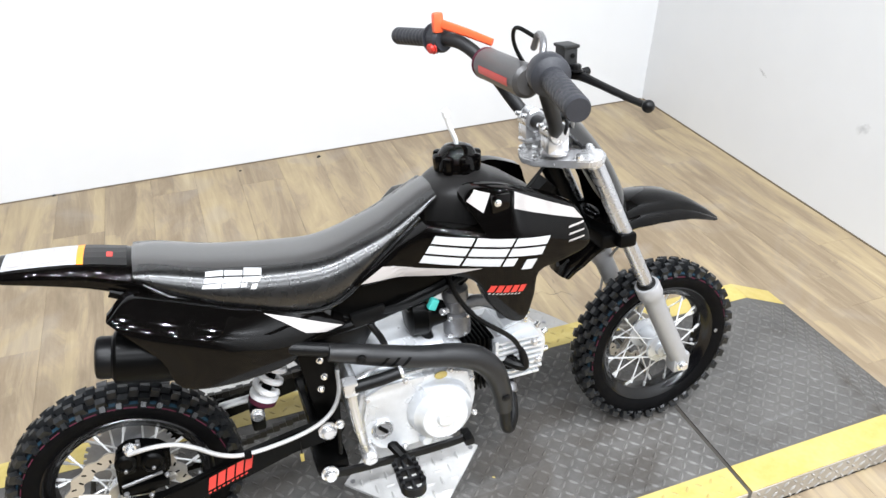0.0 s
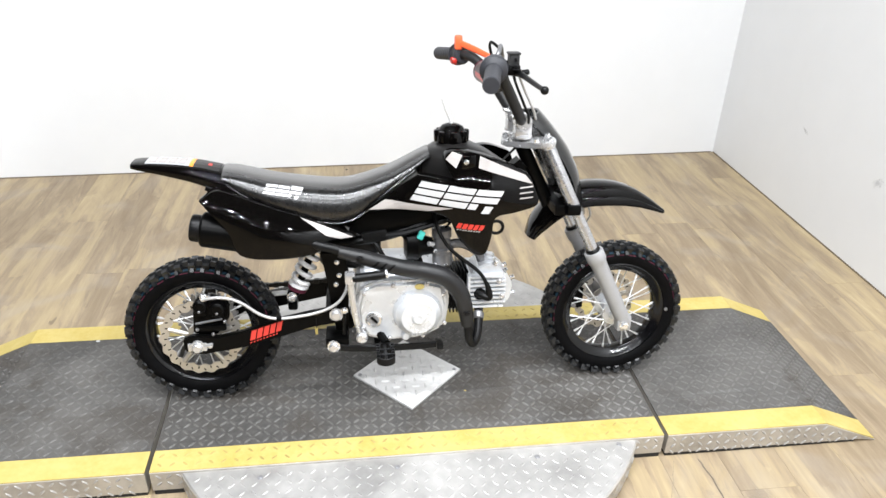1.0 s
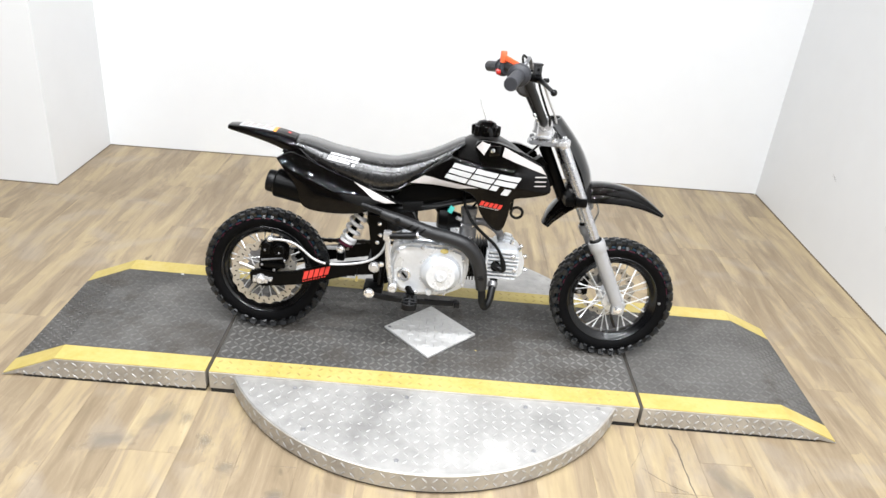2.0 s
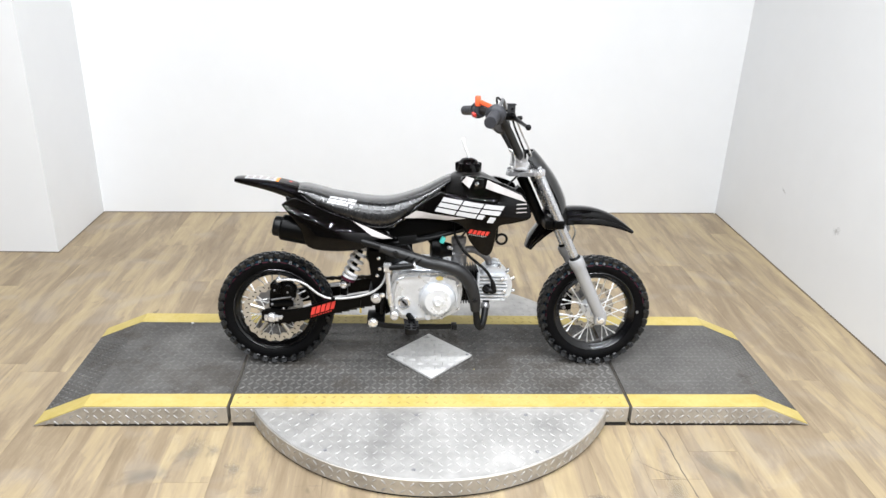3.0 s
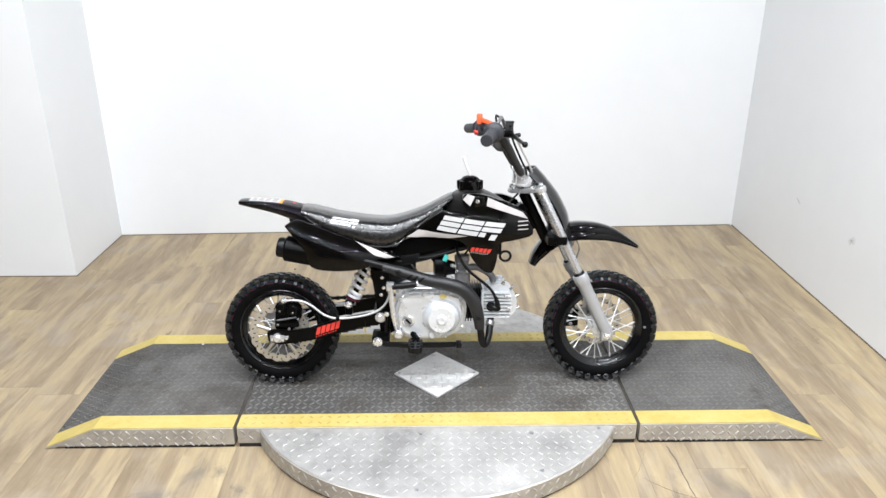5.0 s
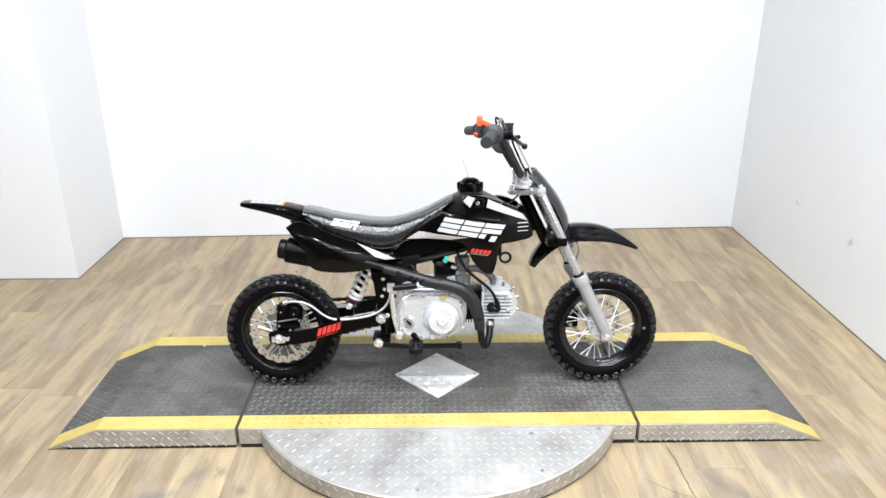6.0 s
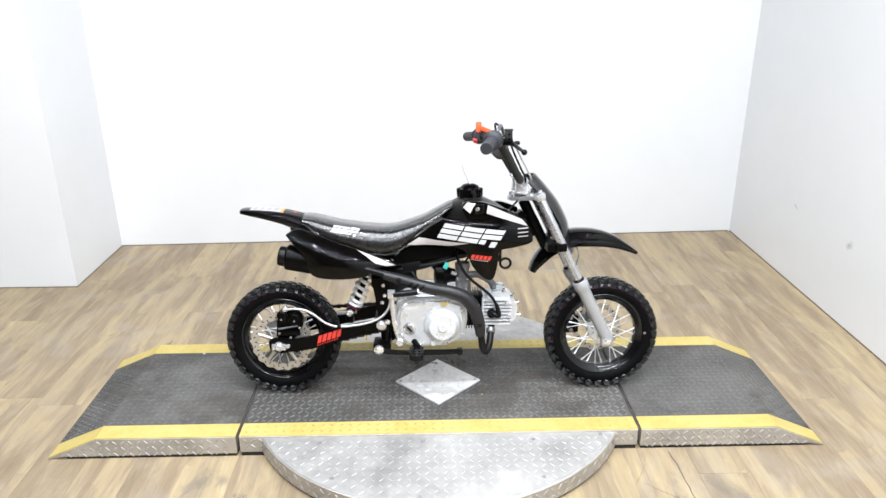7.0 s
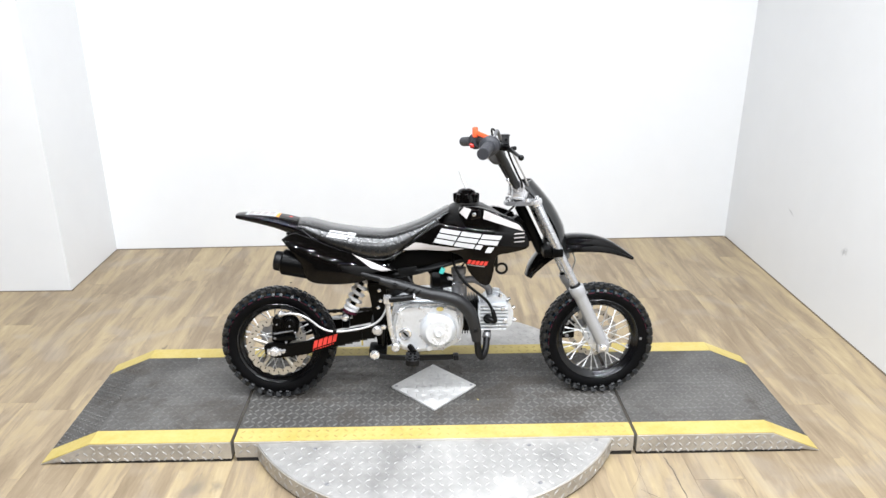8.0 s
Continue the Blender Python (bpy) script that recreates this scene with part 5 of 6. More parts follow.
def side_profile(lo, cr, tp, h):
    d = cr - lo
    one = [(0.60 * h, lo - 0.004), (0.90 * h, lo), (h, lo + 0.006), (1.012 * h, lo + 0.28 * d), (1.0 * h, lo + 0.46 * d), (0.965 * h, lo + 0.64 * d), (0.90 * h, lo + 0.80 * d), (0.81 * h, lo + 0.915 * d), (0.70 * h, lo + 0.975 * d), (0.60 * h, cr + 0.001)]
    return [(-y, z) for y, z in one] + [(y, z) for y, z in one[::-1]]


def top_profile(lo, cr, tp, h):
    one = [(0.615 * h, cr - 0.004), (0.60 * h, cr + 0.0016), (0.50 * h, cr + 0.55 * (tp - cr)), (0.38 * h, cr + 0.85 * (tp - cr)), (0.2 * h, tp - 0.0005)]
    return [(-y, z) for y, z in one] + [(0, tp)] + [(y, z) for y, z in one[::-1]]


seat = part("seat", seat_rows(bmesh.new(), side_profile), M_SEATSIDE, bike, "long black seat with a grey grained top", 50)
part("seat_top", seat_rows(bmesh.new(), top_profile), M_SEATTOP, seat, "grey grained vinyl seat top", 50)
for s in (-1, 1):
    part("seat_piping", tube([(x, s * 1.0 * seat_curve(x, S_HALF), seat_curve(x, S_LOW) - 0.001) for x in xs[1:-1:3].tolist()], 0.0038, 8, 2), M_PIPING, seat, "black edge piping")
t_seat = tree_of(seat)


def mark_blocks(gap):
    """Plain slanted bars, three to a block, and a loose foot below the last. gap: the space between two bars."""
    blocks = []
    for k in range(3):
        a0, h = 0.333 * k, (1 - 2 * gap) / 3
        blocks.append([(a0, a0 + (0.312 if k < 2 or j else 0.10), j * (h + gap), j * (h + gap) + h) for j in range(3)])
    return blocks + [[(0.855, 0.955, -0.15, 0.22)]]


for rows in mark_blocks(0.085):
    for q in slanted_bars(-0.330, 0.5500, (0.082, -0.014), (0.004, 0.0195), rows, 0.08):
        part("white_bar", decal([q], t_seat, lift=0.001, cuts=3), M_WHITE, seat, "small slanted white bar", 0)

tail = smooth_loft([(-0.616, 0, 0.606, 0.032, 0.007, 3), (-0.596, 0, 0.604, 0.038, 0.010, 3), (-0.540, 0, 0.5965, 0.046, 0.0155, 3.2), (-0.480, 0, 0.5845, 0.052, 0.0225, 2.7), (-0.425, 0, 0.566, 0.058, 0.030, 2.3), (-0.395, 0, 0.556, 0.054, 0.034, 2.3), (-0.36, 0, 0.552, 0.045, 0.03, 3.6)], 25)
tail_o = part("rear_fender", tail, M_GLOSS, bike, "glossy black rear fender", 40)
t_tail = tree_of(tail_o)
part("label_white", decal([[(-0.585, -0.030), (-0.490, -0.034), (-0.490, 0.034), (-0.585, 0.030)]], t_tail, (0, 0, -1), 0.001, 6), M_LABEL, tail_o, "pale warning label", 0)
for k in range(4):
    part("print_bars", decal([[(-0.578 + 0.021 * k, -0.024), (-0.562 + 0.021 * k, -0.024), (-0.562 + 0.021 * k, 0.022), (-0.578 + 0.021 * k, 0.022)]], t_tail, (0, 0, -1), 0.0015, 3), M_SILVER, tail_o, "greyed block of fine print", 0)
part("label_amber", decal([[(-0.490, -0.034), (-0.481, -0.035), (-0.481, 0.035), (-0.490, 0.034)]], t_tail, (0, 0, -1), 0.001, 4), M_AMBER, tail_o, "amber label end", 0)
part("label_dark", decal([[(-0.481, -0.035), (-0.425, -0.036), (-0.425, 0.036), (-0.481, 0.035)]], t_tail, (0, 0, -1), 0.001, 4), M_TANK, tail_o, "dark sticker", 0)
part("label_red", decal([[(-0.451, -0.016), (-0.443, -0.016), (-0.443, 0.000), (-0.451, 0.000)]], t_tail, (0, 0, -1), 0.0016, 2), M_RED, tail_o, "small red mark", 0)

# ---- side panels over the silencer
COVER = [(-0.460, 0.550), (-0.430, 0.565), (-0.388, 0.552), (-0.298, 0.516), (-0.213, 0.487), (-0.150, 0.459), (-0.124, 0.440), (-0.182, 0.438), (-0.220, 0.414), (-0.312, 0.410), (-0.383, 0.424), (-0.405, 0.480)]


def cover_y(s):
    def y_of(x, z, u):
        line = 0.575 - 0.40 * (x + 0.438)
        low = (line - z) / 0.15
        reach = 4.2 * max(0.0, low) + 0.05
        roll = 0.5 * (reach + 1.0 - math.sqrt((reach - 1.0) ** 2 + 0.16))
        return s * (0.082 + 0.052 * roll * (0.12 + 0.88 * math.sin(min(1.0, max(0.0, (-0.125 - x) / 0.21)) * math.pi / 2)) + 0.005 * (1 - (1 - u) ** 3))
    return y_of


for s in (-1, 1):
    pan = part("side_panel", shell(COVER, cover_y(s), 0.03, s, 7, 4), M_GLOSS, bike, "glossy black side panel over the silencer", 40)
    tr = tree_of(pan)
    stripe = [[(-0.250, 0.496), (-0.204, 0.477), (-0.192, 0.454), (-0.220, 0.476)], [(-0.204, 0.477), (-0.130, 0.443), (-0.160, 0.442), (-0.192, 0.454)]]
    part("silver_stripe", decal(stripe, tr, (0, -s, 0), 0.0012, 7), M_SILVER, pan, "pale silver pointed stripe", 0)

# ---- tank and shrouds
tank = part("fuel_tank", smooth_loft([(0.034, 0, 0.576, 0.034, 0.038, 2.6), (0.056, 0, 0.584, 0.056, 0.050, 2.6), (0.095, 0, 0.586, 0.086, 0.062, 2.4), (0.140, 0, 0.578, 0.094, 0.068, 2.4), (0.190, 0, 0.562, 0.088, 0.060, 2.5), (0.240, 0, 0.545, 0.066, 0.044, 2.8)], 30),
            M_TANK, bike, "satin black fuel tank", 60)
cap, lobes = bmesh.new(), []
lathe([(0, 0.043), (0.012, 0.0425), (0.024, 0.038), (0.033, 0.027), (0.0375, 0.012), (0.0375, 0.001), (0, 0)], 40, aim((0.107, 0.0, 0.643), (0.05, 0, 1)), cap)
for k in range(8):
    a = 2 * math.pi * k / 8
    lobes.append(Matrix.Translation((0.107, 0, 0.643)) @ pose(0, 0, 0, 0, 3, math.degrees(a)))
part("fuel_cap", cap, M_GLOSS, tank, "black lobed fuel cap", 40)
for m in lobes:
    part("lobe", box(0.022, 0.041, -0.0085, 0.0085, 0.001, 0.031, 0.006, m=m), M_GLOSS, tank)
part("vent_hose", tube([(0.108, 0.0, 0.676), (0.104, -0.002, 0.695), (0.094, -0.004, 0.718), (0.088, -0.004, 0.738)], 0.0042, 10), M_CLEAR, tank, "clear vent hose")
part("hose_tip", rod((0.090, -0.004, 0.732), (0.087, -0.004, 0.746), 0.006, 10), M_CLEAR, tank)
SHROUD = [(0.017, 0.591), (0.060, 0.587), (0.100, 0.582), (0.086, 0.606), (0.077, 0.628), (0.095, 0.645), (0.148, 0.641), (0.221, 0.616), (0.262, 0.595), (0.272, 0.586), (0.280, 0.566), (0.292, 0.523), (0.240, 0.507), (0.192, 0.496), (0.184, 0.450), (0.171, 0.406),
          (0.143, 0.408), (0.108, 0.446), (0.088, 0.488), (0.050, 0.504), (-0.040, 0.504), (-0.104, 0.503), (-0.060, 0.535), (-0.020, 0.565)]


def shroud_y(s):
    def y_of(x, z, u):
        flare = 0.080 + 0.066 * math.sin(min(1.0, max(0.0, (x + 0.03) / 0.22)) * 1.57) - 0.014 * max(0.0, (x - 0.15) / 0.14) ** 2
        over = z - 0.576 + 0.12 * (x - 0.1)
        over = 0.5 * (over + math.sqrt(over * over + 0.000020))
        return s * (flare - (0.34 + 0.25 * min(1.0, max(0.0, (0.13 - x) / 0.08)) ** 2) * over - 0.010 * max(0.0, (0.480 - z) / 0.08) + 0.004 * (1 - (1 - u) ** 3))
    return y_of


FAR_SHROUD = SHROUD[:3] + [(0.150, 0.592), (0.205, 0.611)] + SHROUD[8:]
for s in (-1, 1):
    pan = part("tank_shroud", shell(SHROUD if s < 0 else FAR_SHROUD, shroud_y(s), 0.030, s, 12, 4), M_GLOSS, bike, "glossy black tank shroud with slanted white bars", 35)
    tr = tree_of(pan)
    way = (0, -s, 0)
    for rows in mark_blocks(0.075):
        for q in slanted_bars(0.000, 0.533, (0.186, -0.018), (0.0145, 0.047), rows, 0.06):
            part("white_bar", decal([q], tr, way, 0.0016, 6), M_WHITE, pan, "slanted white bar", 0)
    part("red_mark", decal(slanted_bars(0.101, 0.474, (0.060, -0.005), (0.003, 0.013), [(0.205 * k, 0.160 + 0.205 * k, 0, 1) for k in range(5)], 0.05), tr, way, 0.0011, 2), M_RED, pan, "row of small red slanted bars", 0)
    part("print_bars", decal(slanted_bars(0.101, 0.469, (0.060, -0.005), (0.0, 0.0035), [(0.02 + k * 0.1, 0.07 + k * 0.1, 0, 1) for k in range(9)], 0.05), tr, way, 0.0011, 1), M_SILVER, pan, "row of small print bars", 0)
    part("silver_stripe", decal([[(-0.094, 0.506), (-0.020, 0.507), (-0.006, 0.524), (-0.056, 0.530)], [(-0.020, 0.507), (0.040, 0.509), (0.094, 0.520), (-0.006, 0.524)]], tr, way, 0.0011, 6), M_SILVER, pan, "pale silver stripe", 0)
    if s < 0:
        part("silver_flash", decal([[(0.0795, 0.627), (0.101, 0.610), (0.116, 0.638), (0.094, 0.6435)], [(0.150, 0.612), (0.276, 0.571), (0.259, 0.592), (0.155, 0.636)]], tr, way, 0.0011, 8), M_SILVER, pan, "pale silver flash", 0)
    for z in (0.565, 0.553, 0.541):
        part("vent_slash", decal([[(0.243, z - 0.0015), (0.276, z - 0.0005), (0.277, z + 0.0025), (0.246, z + 0.0020)]], tr, way, 0.0011, 4), M_SILVER, pan, "thin pale slash", 0)
    hit = tr.ray_cast(Vector((0.131, -s * -1.0, 0.620)), Vector(way))[0]
    if hit:
        part("shroud_bolt", bolt((0.123, hit.y + s * 0.003, 0.625), (0, s, 0), 0.0045, h=0.006), M_CHROME, pan)
    if hit:
        part("bolt_mount", box(0.113, 0.145, hit.y - 0.004, hit.y + 0.004, 0.608, 0.638, 0.0035), M_GLOSS, pan, "black bolt mount")

ring = [(0.223 + 0.017 * math.cos(a), 0.0, 0.423 + 0.016 * math.sin(a)) for a in (2 * math.pi * k / 16 for k in range(17))]
part("tube_loop", tube(ring, 0.0042, 8, 2), M_CABLE, bike, "black hose loop below the tank")
part("petcock", box(0.196, 0.210, -0.008, 0.008, 0.430, 0.480, 0.003), M_CABLE, bike)

# ---- front end
fa, fb = Vector((0.318, 0, 0.648)), Vector((0.5495, 0, 0.178))
fd = (fb - fa).normalized()
FY = 0.086
fork = part("front_fork", rod(Vector((0.265, 0, 0.654)), Vector((0.360, 0, 0.464)), 0.010, 14), M_GREY, bike, "silver telescopic front fork")
for s in (-1, 1):
    o = Vector((0, s * FY, 0))
    part("upper_tube", lathe([(0.0, 0), (0.0134, 0), (0.0145, 0.002), (0.0145, 0.170), (0, 0.170)], 20, aim(fa + o, fd)), M_TUBE, fork, "bright upper fork tube")
    part("stanchion", rod(fa + fd * 0.16 + o, fa + fd * 0.32 + o, 0.0136, 20), M_TUBE, fork, "polished stanchion")
    part("dust_seal", lathe([(0, 0), (0.0155, 0), (0.0180, 0.004), (0.0175, 0.010), (0, 0.010)], 20, aim(fa + fd * 0.286 + o, fd)), M_CABLE, fork)
    part("slider", lathe([(0, 0), (0.0225, 0), (0.024, 0.003), (0.024, 0.026), (0.021, 0.034), (0.020, 0.040), (0.0195, 0.190), (0.018, 0.225), (0.012, 0.238), (0, 0.238)], 24, aim(fa + fd * 0.294 + o, fd)), M_FORK, fork,
         "silver painted fork slider")
    part("axle_lug", box(FWX - 0.017, FWX + 0.020, s * FY - 0.015, s * FY + 0.015, 0.166, 0.208, 0.006), M_FORK, fork)
    part("axle_nut", bolt((FWX, s * (FY + 0.014), AXZ), (0, s, 0), 0.0095, h=0.012), M_CHROME, fork)
    part("top_bolt", bolt(fa + o - fd * 0.002, -fd, 0.011, h=0.010), M_CHROME, fork)
half = [(0.318, 0.0), (0.312, 0.045), (0.326, 0.062), (0.336, 0.080), (0.333, 0.100), (0.316, 0.111), (0.298, 0.108), (0.282, 0.090), (0.252, 0.048), (0.234, 0.030), (0.226, 0.0)]
edge = half + [(x, -y) for x, y in half[-2:0:-1]]
bm = bmesh.new()
lo, hi = ([bm.verts.new((x, y, z + 0.2 * (x - 0.235))) for x, y in edge] for z in (0.633, 0.646))
bm.faces.new(lo[::-1])
bm.faces.new(hi)
for k in range(len(edge)):
    n = (k + 1) % len(edge)
    bm.faces.new((lo[k], lo[n], hi[n], hi[k]))
bmesh.ops.bevel(bm, geom=bm.edges[:], offset=0.0025, segments=2, affect="EDGES")
for s in (-1, 1):
    lathe([(0, 0), (0.0165, 0), (0.0180, 0.002), (0.0180, 0.017), (0.0165, 0.020), (0, 0.020)], 24, aim(Vector((0.312, s * 0.086, 0.661)), Vector((0.442, 0, -0.897))), bm)
top_clamp = part("top_clamp", bm, M_ALLOYBRIGHT, fork, "polished alloy top clamp")
for s in (-1, 1):
    for x, y in ((0.242, 0.026), (0.322, 0.064), (0.290, 0.086)):
        part("clamp_bolt", bolt((x, s * y, 0.645 + 0.2 * (x - 0.235)), (-0.2, 0, 1), 0.0065, h=0.009), M_CHROME, fork)
part("stem_nut", bolt((0.264, 0, 0.651), (-0.35, 0, 1), 0.013, h=0.014), M_CHROME, fork)
bm = bmesh.new()
for s in (-1, 1):
    box(0.370, 0.404, s * FY - 0.020, s * FY + 0.020, 0.482, 0.508, 0.006, bm)
box(0.345, 0.402, -FY, FY, 0.476, 0.504, 0.006, bm)
part("lower_clamp", bm, M_FRAME, fork, "black lower clamp")
for s in (-1, 1):
    bm = box(0.247, 0.287, s * 0.042 - 0.016, s * 0.042 + 0.016, 0.658, 0.690, 0.006)
    rod((0.266, s * 0.042 - 0.019, 0.696), (0.266, s * 0.042 + 0.019, 0.696), 0.020, 22, bm, 0.003)
    rz = part("riser", bm, M_ALLOYBRIGHT, fork, "polished handlebar riser")
    part("riser_foot", lathe([(0, 0), (0.024, 0), (0.024, 0.004), (0.019, 0.008), (0, 0.008)], 20, aim((0.267, s * 0.042, 0.658), (0, 0, 1))), M_ALLOYBRIGHT, rz)
    for y in (-0.010, 0.010):
        part("riser_bolt", bolt((0.249, s * 0.042 + y, 0.704), (-1, 0, 0.35), 0.0042, h=0.010), M_CHROME, rz)
BAR = [(0.131, -0.336, 0.827), (0.160, -0.205, 0.838), (0.184, -0.150, 0.822), (0.214, -0.108, 0.780), (0.256, -0.064, 0.706), (0.266, 0, 0.696), (0.258, 0.062, 0.704), (0.216, 0.108, 0.775), (0.186, 0.145, 0.812), (0.160, 0.190, 0.820), (0.120, 0.318, 0.809)]
bar = part("handlebar", tube(BAR, 0.0122, 14, 6), M_BAR, bike, "black steel handlebar with a padded cross bar")
part("cross_bar", rod((0.200, -0.122, 0.793), (0.200, 0.122, 0.791), 0.007, 12), M_FRAME, bar)
pad = part("bar_pad", rod((0.196, -0.085, 0.795), (0.196, 0.078, 0.793), 0.0265, 28, bevel=0.006), M_PAD, bar, "dark grey round bar pad")
bm = bmesh.new()
strip = []
for k in range(7):
    a = radians(170 + 4.6 * k)
    strip.append([bm.verts.new((0.196 + 0.0273 * math.cos(a), y, 0.795 + 0.0273 * math.sin(a) - 0.012 * (y + 0.085))) for y in (-0.062, -0.025, 0.012, 0.050)])
for a, b in zip(strip, strip[1:]):
    for k in range(3):
        bm.faces.new((a[k], a[k + 1], b[k + 1], b[k]))
part("pad_label", bm, M_RED, bar, "red label on the bar pad", 40)
part("pad_end", rod((0.196, 0.072, 0.793), (0.196, 0.081, 0.793), 0.0272, 26), M_REDLINE, bar, "dark red pad end")


def grip(a, b, end_r, name, label):
    """A ribbed rubber grip with an inner flange."""
    a, b = Vector(a), Vector(b)
    n = (b - a).length
    prof = [(0, 0), (end_r * 0.9, 0), (end_r, 0.004)]
    for k in range(9):
        h = 0.010 + (n - 0.022) * k / 9
        prof += [(end_r, h), (end_r * 0.965, h + 0.002), (end_r * 0.965, h + 0.005), (end_r, h + 0.007)]
    prof += [(end_r, n - 0.010), (end_r * 1.25, n - 0.008), (end_r * 1.65, n - 0.003), (end_r * 1.7, n), (0, n)]
    return part(name, lathe(prof, 26, aim(a, b - a)), M_GRIP, bar, label)


grip((0.130, -0.345, 0.825), (0.158, -0.222, 0.836), 0.0168, "throttle_grip", "black rubber throttle grip")
grip((0.116, 0.328, 0.808), (0.152, 0.212, 0.818), 0.0165, "left_grip", "black rubber grip")
part("throttle_housing", lathe([(0, 0), (0.0262, 0), (0.0285, 0.004), (0.0290, 0.016), (0.0280, 0.026), (0.024, 0.034), (0, 0.034)], 28, aim((0.159, -0.222, 0.835), (0.027, 0.123, 0.011))), M_GRIP, bar, "black throttle housing")
perch = part("brake_master", box(0.184, 0.214, -0.190, -0.152, 0.820, 0.840, 0.006), M_FRAME, bar, "black front brake master cylinder")
part("reservoir", box(0.199, 0.220, -0.185, -0.157, 0.832, 0.862, 0.003), M_BAR, perch)
part("reservoir_lid", box(0.197, 0.222, -0.187, -0.155, 0.861, 0.866, 0.002), M_SHIELD, perch, "black reservoir lid")
part("lever_pivot", bolt((0.212, -0.196, 0.832), (0, 0, 1), 0.007, h=0.010), M_SATIN, perch)
part("adjuster", rod((0.226, -0.186, 0.826), (0.240, -0.182, 0.827), 0.006, 12), M_SATIN, perch)
part("sight_glass", bolt((0.210, -0.188, 0.852), R, 0.0028, h=0.002), M_INK, perch)
part("lever", tube([(0.206, -0.165, 0.826), (0.218, -0.195, 0.825), (0.225, -0.230, 0.821), (0.231, -0.285, 0.816), (0.234, -0.330, 0.814)], [0.009, 0.007, 0.0055, 0.005, 0.0045], 10), M_SATIN, perch, "black brake lever with a ball end")
bm = bmesh.new()
bmesh.ops.create_uvsphere(bm, u_segments=16, v_segments=10, radius=0.0082, matrix=Matrix.Translation((0.234, -0.336, 0.814)))
part("lever_ball", bm, M_SATIN, perch)
part("master_hose", tube([(0.215, -0.165, 0.826), (0.236, -0.110, 0.812), (0.258, -0.080, 0.774), (0.286, -0.066, 0.722), (0.306, -0.030, 0.678), (0.326, -0.010, 0.640), (0.380, -0.010, 0.550), (0.432, -0.012, 0.502), (0.459, -0.010, 0.456), (0.462, 0.030, 0.412), (0.466, 0.080, 0.340), (0.458, 0.088, 0.240)], 0.0029, 8), M_HOSE, perch, "braided front brake hose")
kill = part("switch_pod", lathe([(0, 0), (0.022, 0), (0.024, 0.003), (0.024, 0.024), (0.020, 0.030), (0, 0.030)], 22, aim((0.152, 0.212, 0.818), (0.3, -1, 0.03))), M_GRIP, bar, "black kill switch pod")
part("kill_button", bolt((0.140, 0.190, 0.806), (-1, -0.3, -0.2), 0.009, h=0.010), M_RED, kill, "red kill button")
orange = part("safety_tether", tube([(0.146, 0.190, 0.850), (0.180, 0.144, 0.838), (0.215, 0.094, 0.823)], [0.0085, 0.0075, 0.0065], 8, squash=0.5), M_ORANGE, bar, "orange plastic lever arm")
part("tether_clip", box(0.138, 0.158, 0.176, 0.192, 0.832, 0.868, 0.006), M_ORANGE, orange)
part("cable_elbow", tube([(0.172, -0.170, 0.845), (0.184, -0.150, 0.868), (0.192, -0.120, 0.872), (0.205, -0.080, 0.845)], 0.0052, 8), M_ZINC, bar, "grey cable elbow")
part("front_cable", tube([(0.195, -0.110, 0.865), (0.180, -0.070, 0.875), (0.190, -0.050, 0.840), (0.235, -0.045, 0.770), (0.262, -0.060, 0.690)], 0.0032, 8), M_CABLE, bar)

plate = bmesh.new()
rows = []
face = curve_points([(0.315, 0, 0.716), (0.350, 0, 0.677), (0.387, 0, 0.629), (0.416, 0, 0.574), (0.426, 0, 0.540), (0.438, 0, 0.495), (0.444, 0, 0.470)], 4)
for i, c in enumerate(face):
    t = i / (len(face) - 1)
    w = 0.046 + 0.028 * math.sin(math.pi * min(1, t * 0.62 + 0.08))
    side = [(-0.038 + 0.012 * t, 1.0), (-0.027, 0.955), (-0.018, 0.83), (-0.0105, 0.64), (-0.005, 0.42), (-0.0012, 0.20)]
    cross = [(d, -v) for d, v in side] + side[::-1]
    row = [plate.verts.new((c.x + d, v * w, c.z + 0.3 * d)) for d, v in cross]
    row += [plate.verts.new((c.x + d - 0.004, v * (w - 0.004), c.z + 0.3 * d - 0.002)) for d, v in cross[::-1]]
    rows.append(row)
for a, b in zip(rows, rows[1:]):
    for k in range(len(a)):
        plate.faces.new((a[k], a[(k + 1) % len(a)], b[(k + 1) % len(a)], b[k]))
plate.faces.new(rows[0])
plate.faces.new(rows[-1][::-1])
part("number_plate", plate, M_PLATE, bike, "glossy black blank front number plate", 50)

FEND = [(0.300, 0.402, 0.032, 0.014), (0.315, 0.440, 0.050, 0.022), (0.350, 0.484, 0.057, 0.030), (0.392, 0.516, 0.056, 0.038), (0.433, 0.530, 0.054, 0.042), (0.476, 0.532, 0.055, 0.042), (0.522, 0.527, 0.054, 0.039), (0.569, 0.512, 0.050, 0.031), (0.612, 0.487, 0.042, 0.018), (0.648, 0.461, 0.029, 0.006)]
line = curve_points([(x, 0, z) for x, z, w, d in FEND], 4)
u = np.linspace(0, len(FEND) - 1, len(line))
wid, dep = ([float(q) for q in np.interp(u, range(len(FEND)), [f[i] for f in FEND])] for i in (2, 3))
fen, rows = bmesh.new(), []
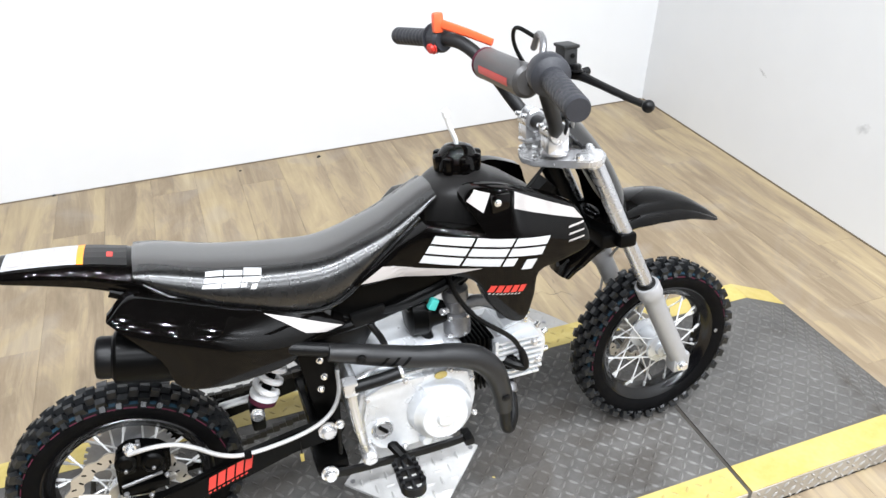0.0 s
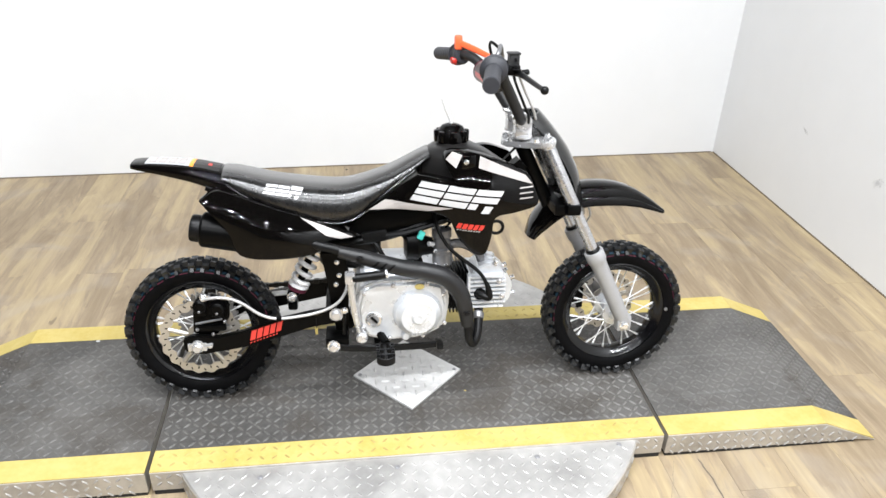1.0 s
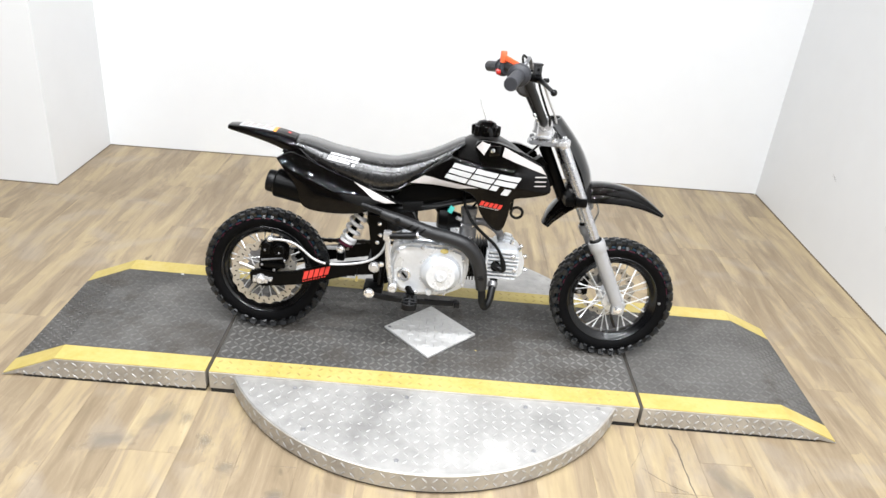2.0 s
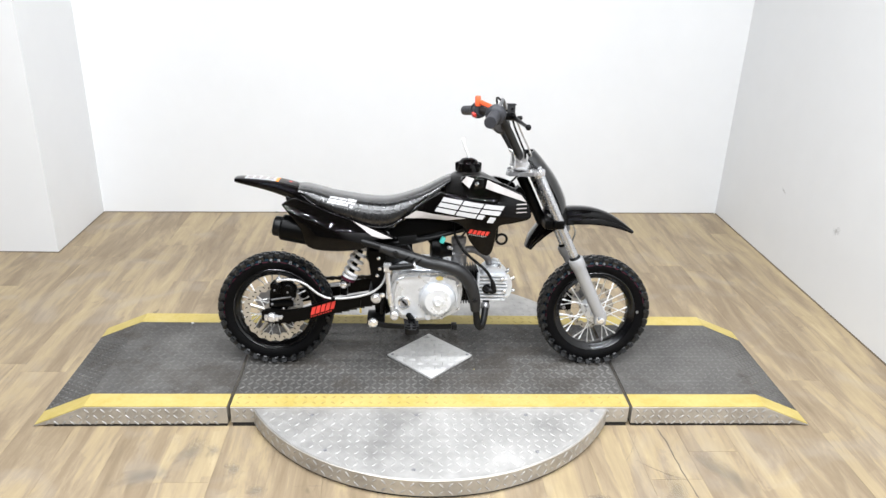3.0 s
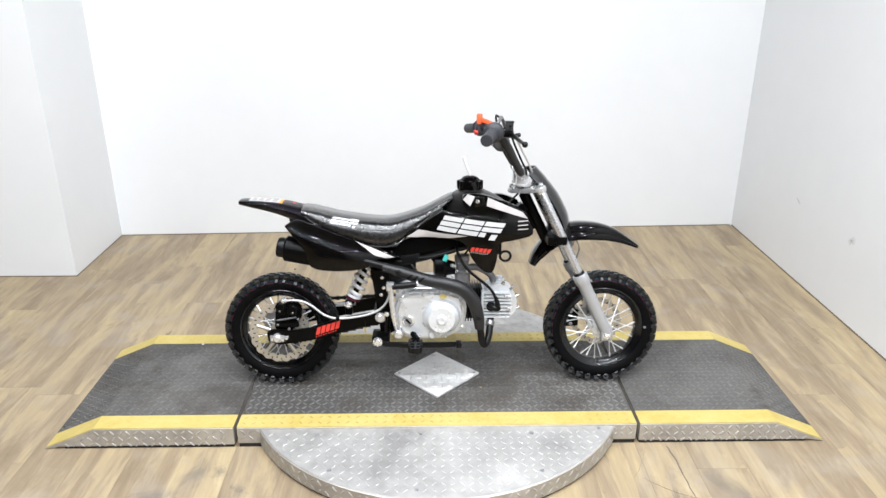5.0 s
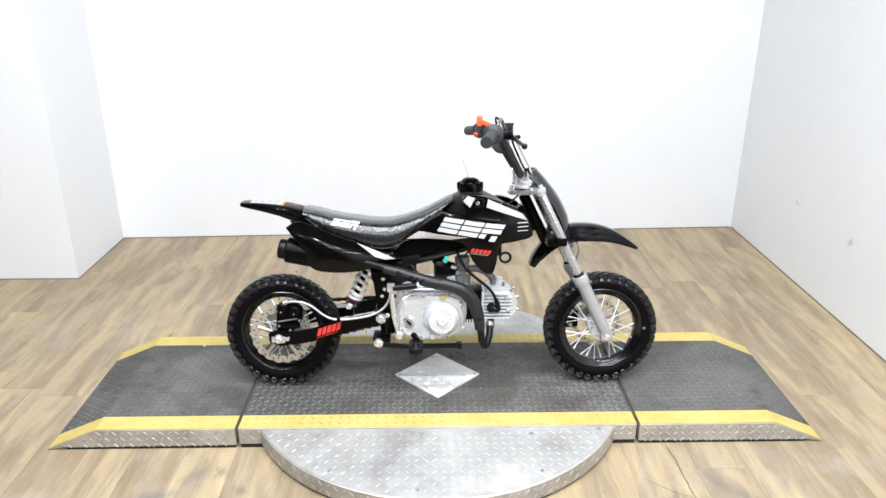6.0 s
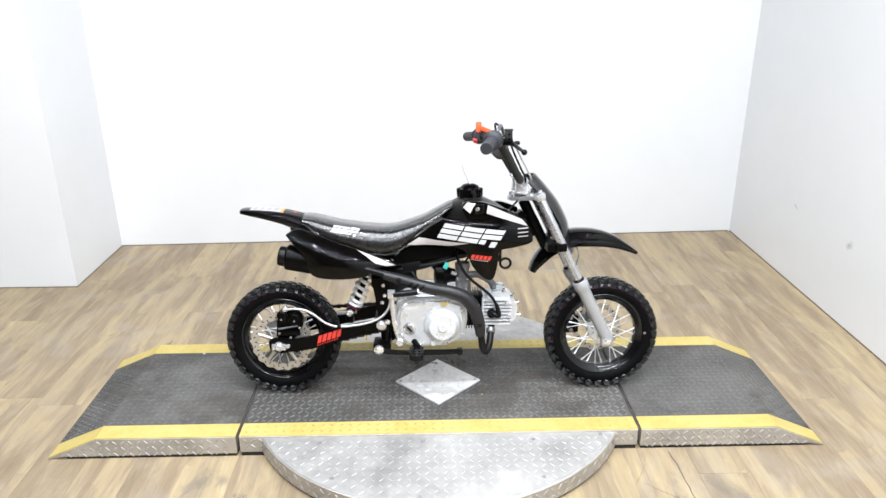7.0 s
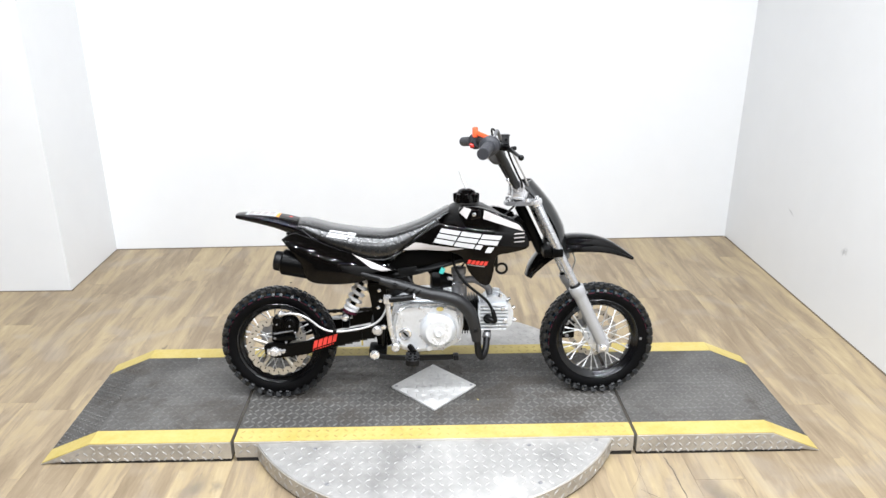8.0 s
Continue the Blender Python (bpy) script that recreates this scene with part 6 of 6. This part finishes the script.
for i, p in enumerate(line):
    t = (line[min(i + 1, len(line) - 1)] - line[max(i - 1, 0)]).normalized()
    n = Vector((-t.z, 0, t.x))
    row = []
    for off in (0.0, 0.004):
        one = [(1.0, -1.0), (0.985, -0.66), (0.92, -0.55), (0.86, -0.50), (0.82, -0.20), (0.72, -0.05), (0.55, -0.01), (0.48, 0.05)]
        prof = [(-v, h) for v, h in one] + [(0, 0.08)] + one[::-1]
        for v, h in (prof if off == 0 else prof[::-1]):
            row.append(fen.verts.new(p + Vector((0, v * (wid[i] - off), 0)) + n * (h * dep[i] - off)))
    rows.append(row)
for a, b in zip(rows, rows[1:]):
    for k in range(len(a)):
        fen.faces.new((a[k], a[(k + 1) % len(a)], b[(k + 1) % len(a)], b[k]))
fen.faces.new(rows[0])
fen.faces.new(rows[-1][::-1])
part("front_fender", fen, M_GLOSS, bike, "glossy black front fender", 45)

# ---------------------------------------------------------------- floor planks
PW, PL = 0.152, 0.914
prng = random.Random(11)
shapes = {}


def plank_mesh(w, l):
    key = (round(w, 3), round(l, 3))
    if key not in shapes:
        bm = box(0.00025, w - 0.00025, 0.0003, l - 0.0003, -0.004, 0.0)
        me = bpy.data.meshes.new("plank")
        bm.to_mesh(me)
        bm.free()
        me.materials.append(M_PLANK)
        shapes[key] = me
    return shapes[key]


verts, faces = [], []


def far_plank(x0, x1, y0, y1):
    k = len(verts)
    verts.extend([(x, y, z) for z in (-0.004, 0.0) for x, y in ((x0 + 0.0004, y0 + 0.0005), (x1 - 0.0004, y0 + 0.0005), (x1 - 0.0004, y1 - 0.0005), (x0 + 0.0004, y1 - 0.0005))])
    faces.extend([(k + 4, k + 5, k + 6, k + 7), (k, k + 1, k + 5, k + 4), (k + 1, k + 2, k + 6, k + 5), (k + 2, k + 3, k + 7, k + 6), (k + 3, k, k + 4, k + 7)])


x = RIGHT_X - 45 * PW
while x < RIGHT_X - 0.001:
    w = PW
    y = FAR_Y - prng.random() * PL
    while y < 1.7 - 0.001:
        length = min(PL, 1.75 - y)
        if length > 0.02 and x > -2.9 and y > -3.0:
            ob = new("plank", plank_mesh(w, length))
            ob.location, ob.parent = (x, y, 0), floor
        elif length > 0.02:
            far_plank(x, x + w, max(y, FAR_Y), y + length)
        y += PL
    x += PW
me = bpy.data.meshes.new("far_planks")
me.from_pydata(verts, [], faces)
me.materials.append(M_FARPLANK)
ob = new("far_planks", me)
ob.parent = floor
tagged(ob, "pale oak vinyl planks of the rest of the floor", kind="stuff")
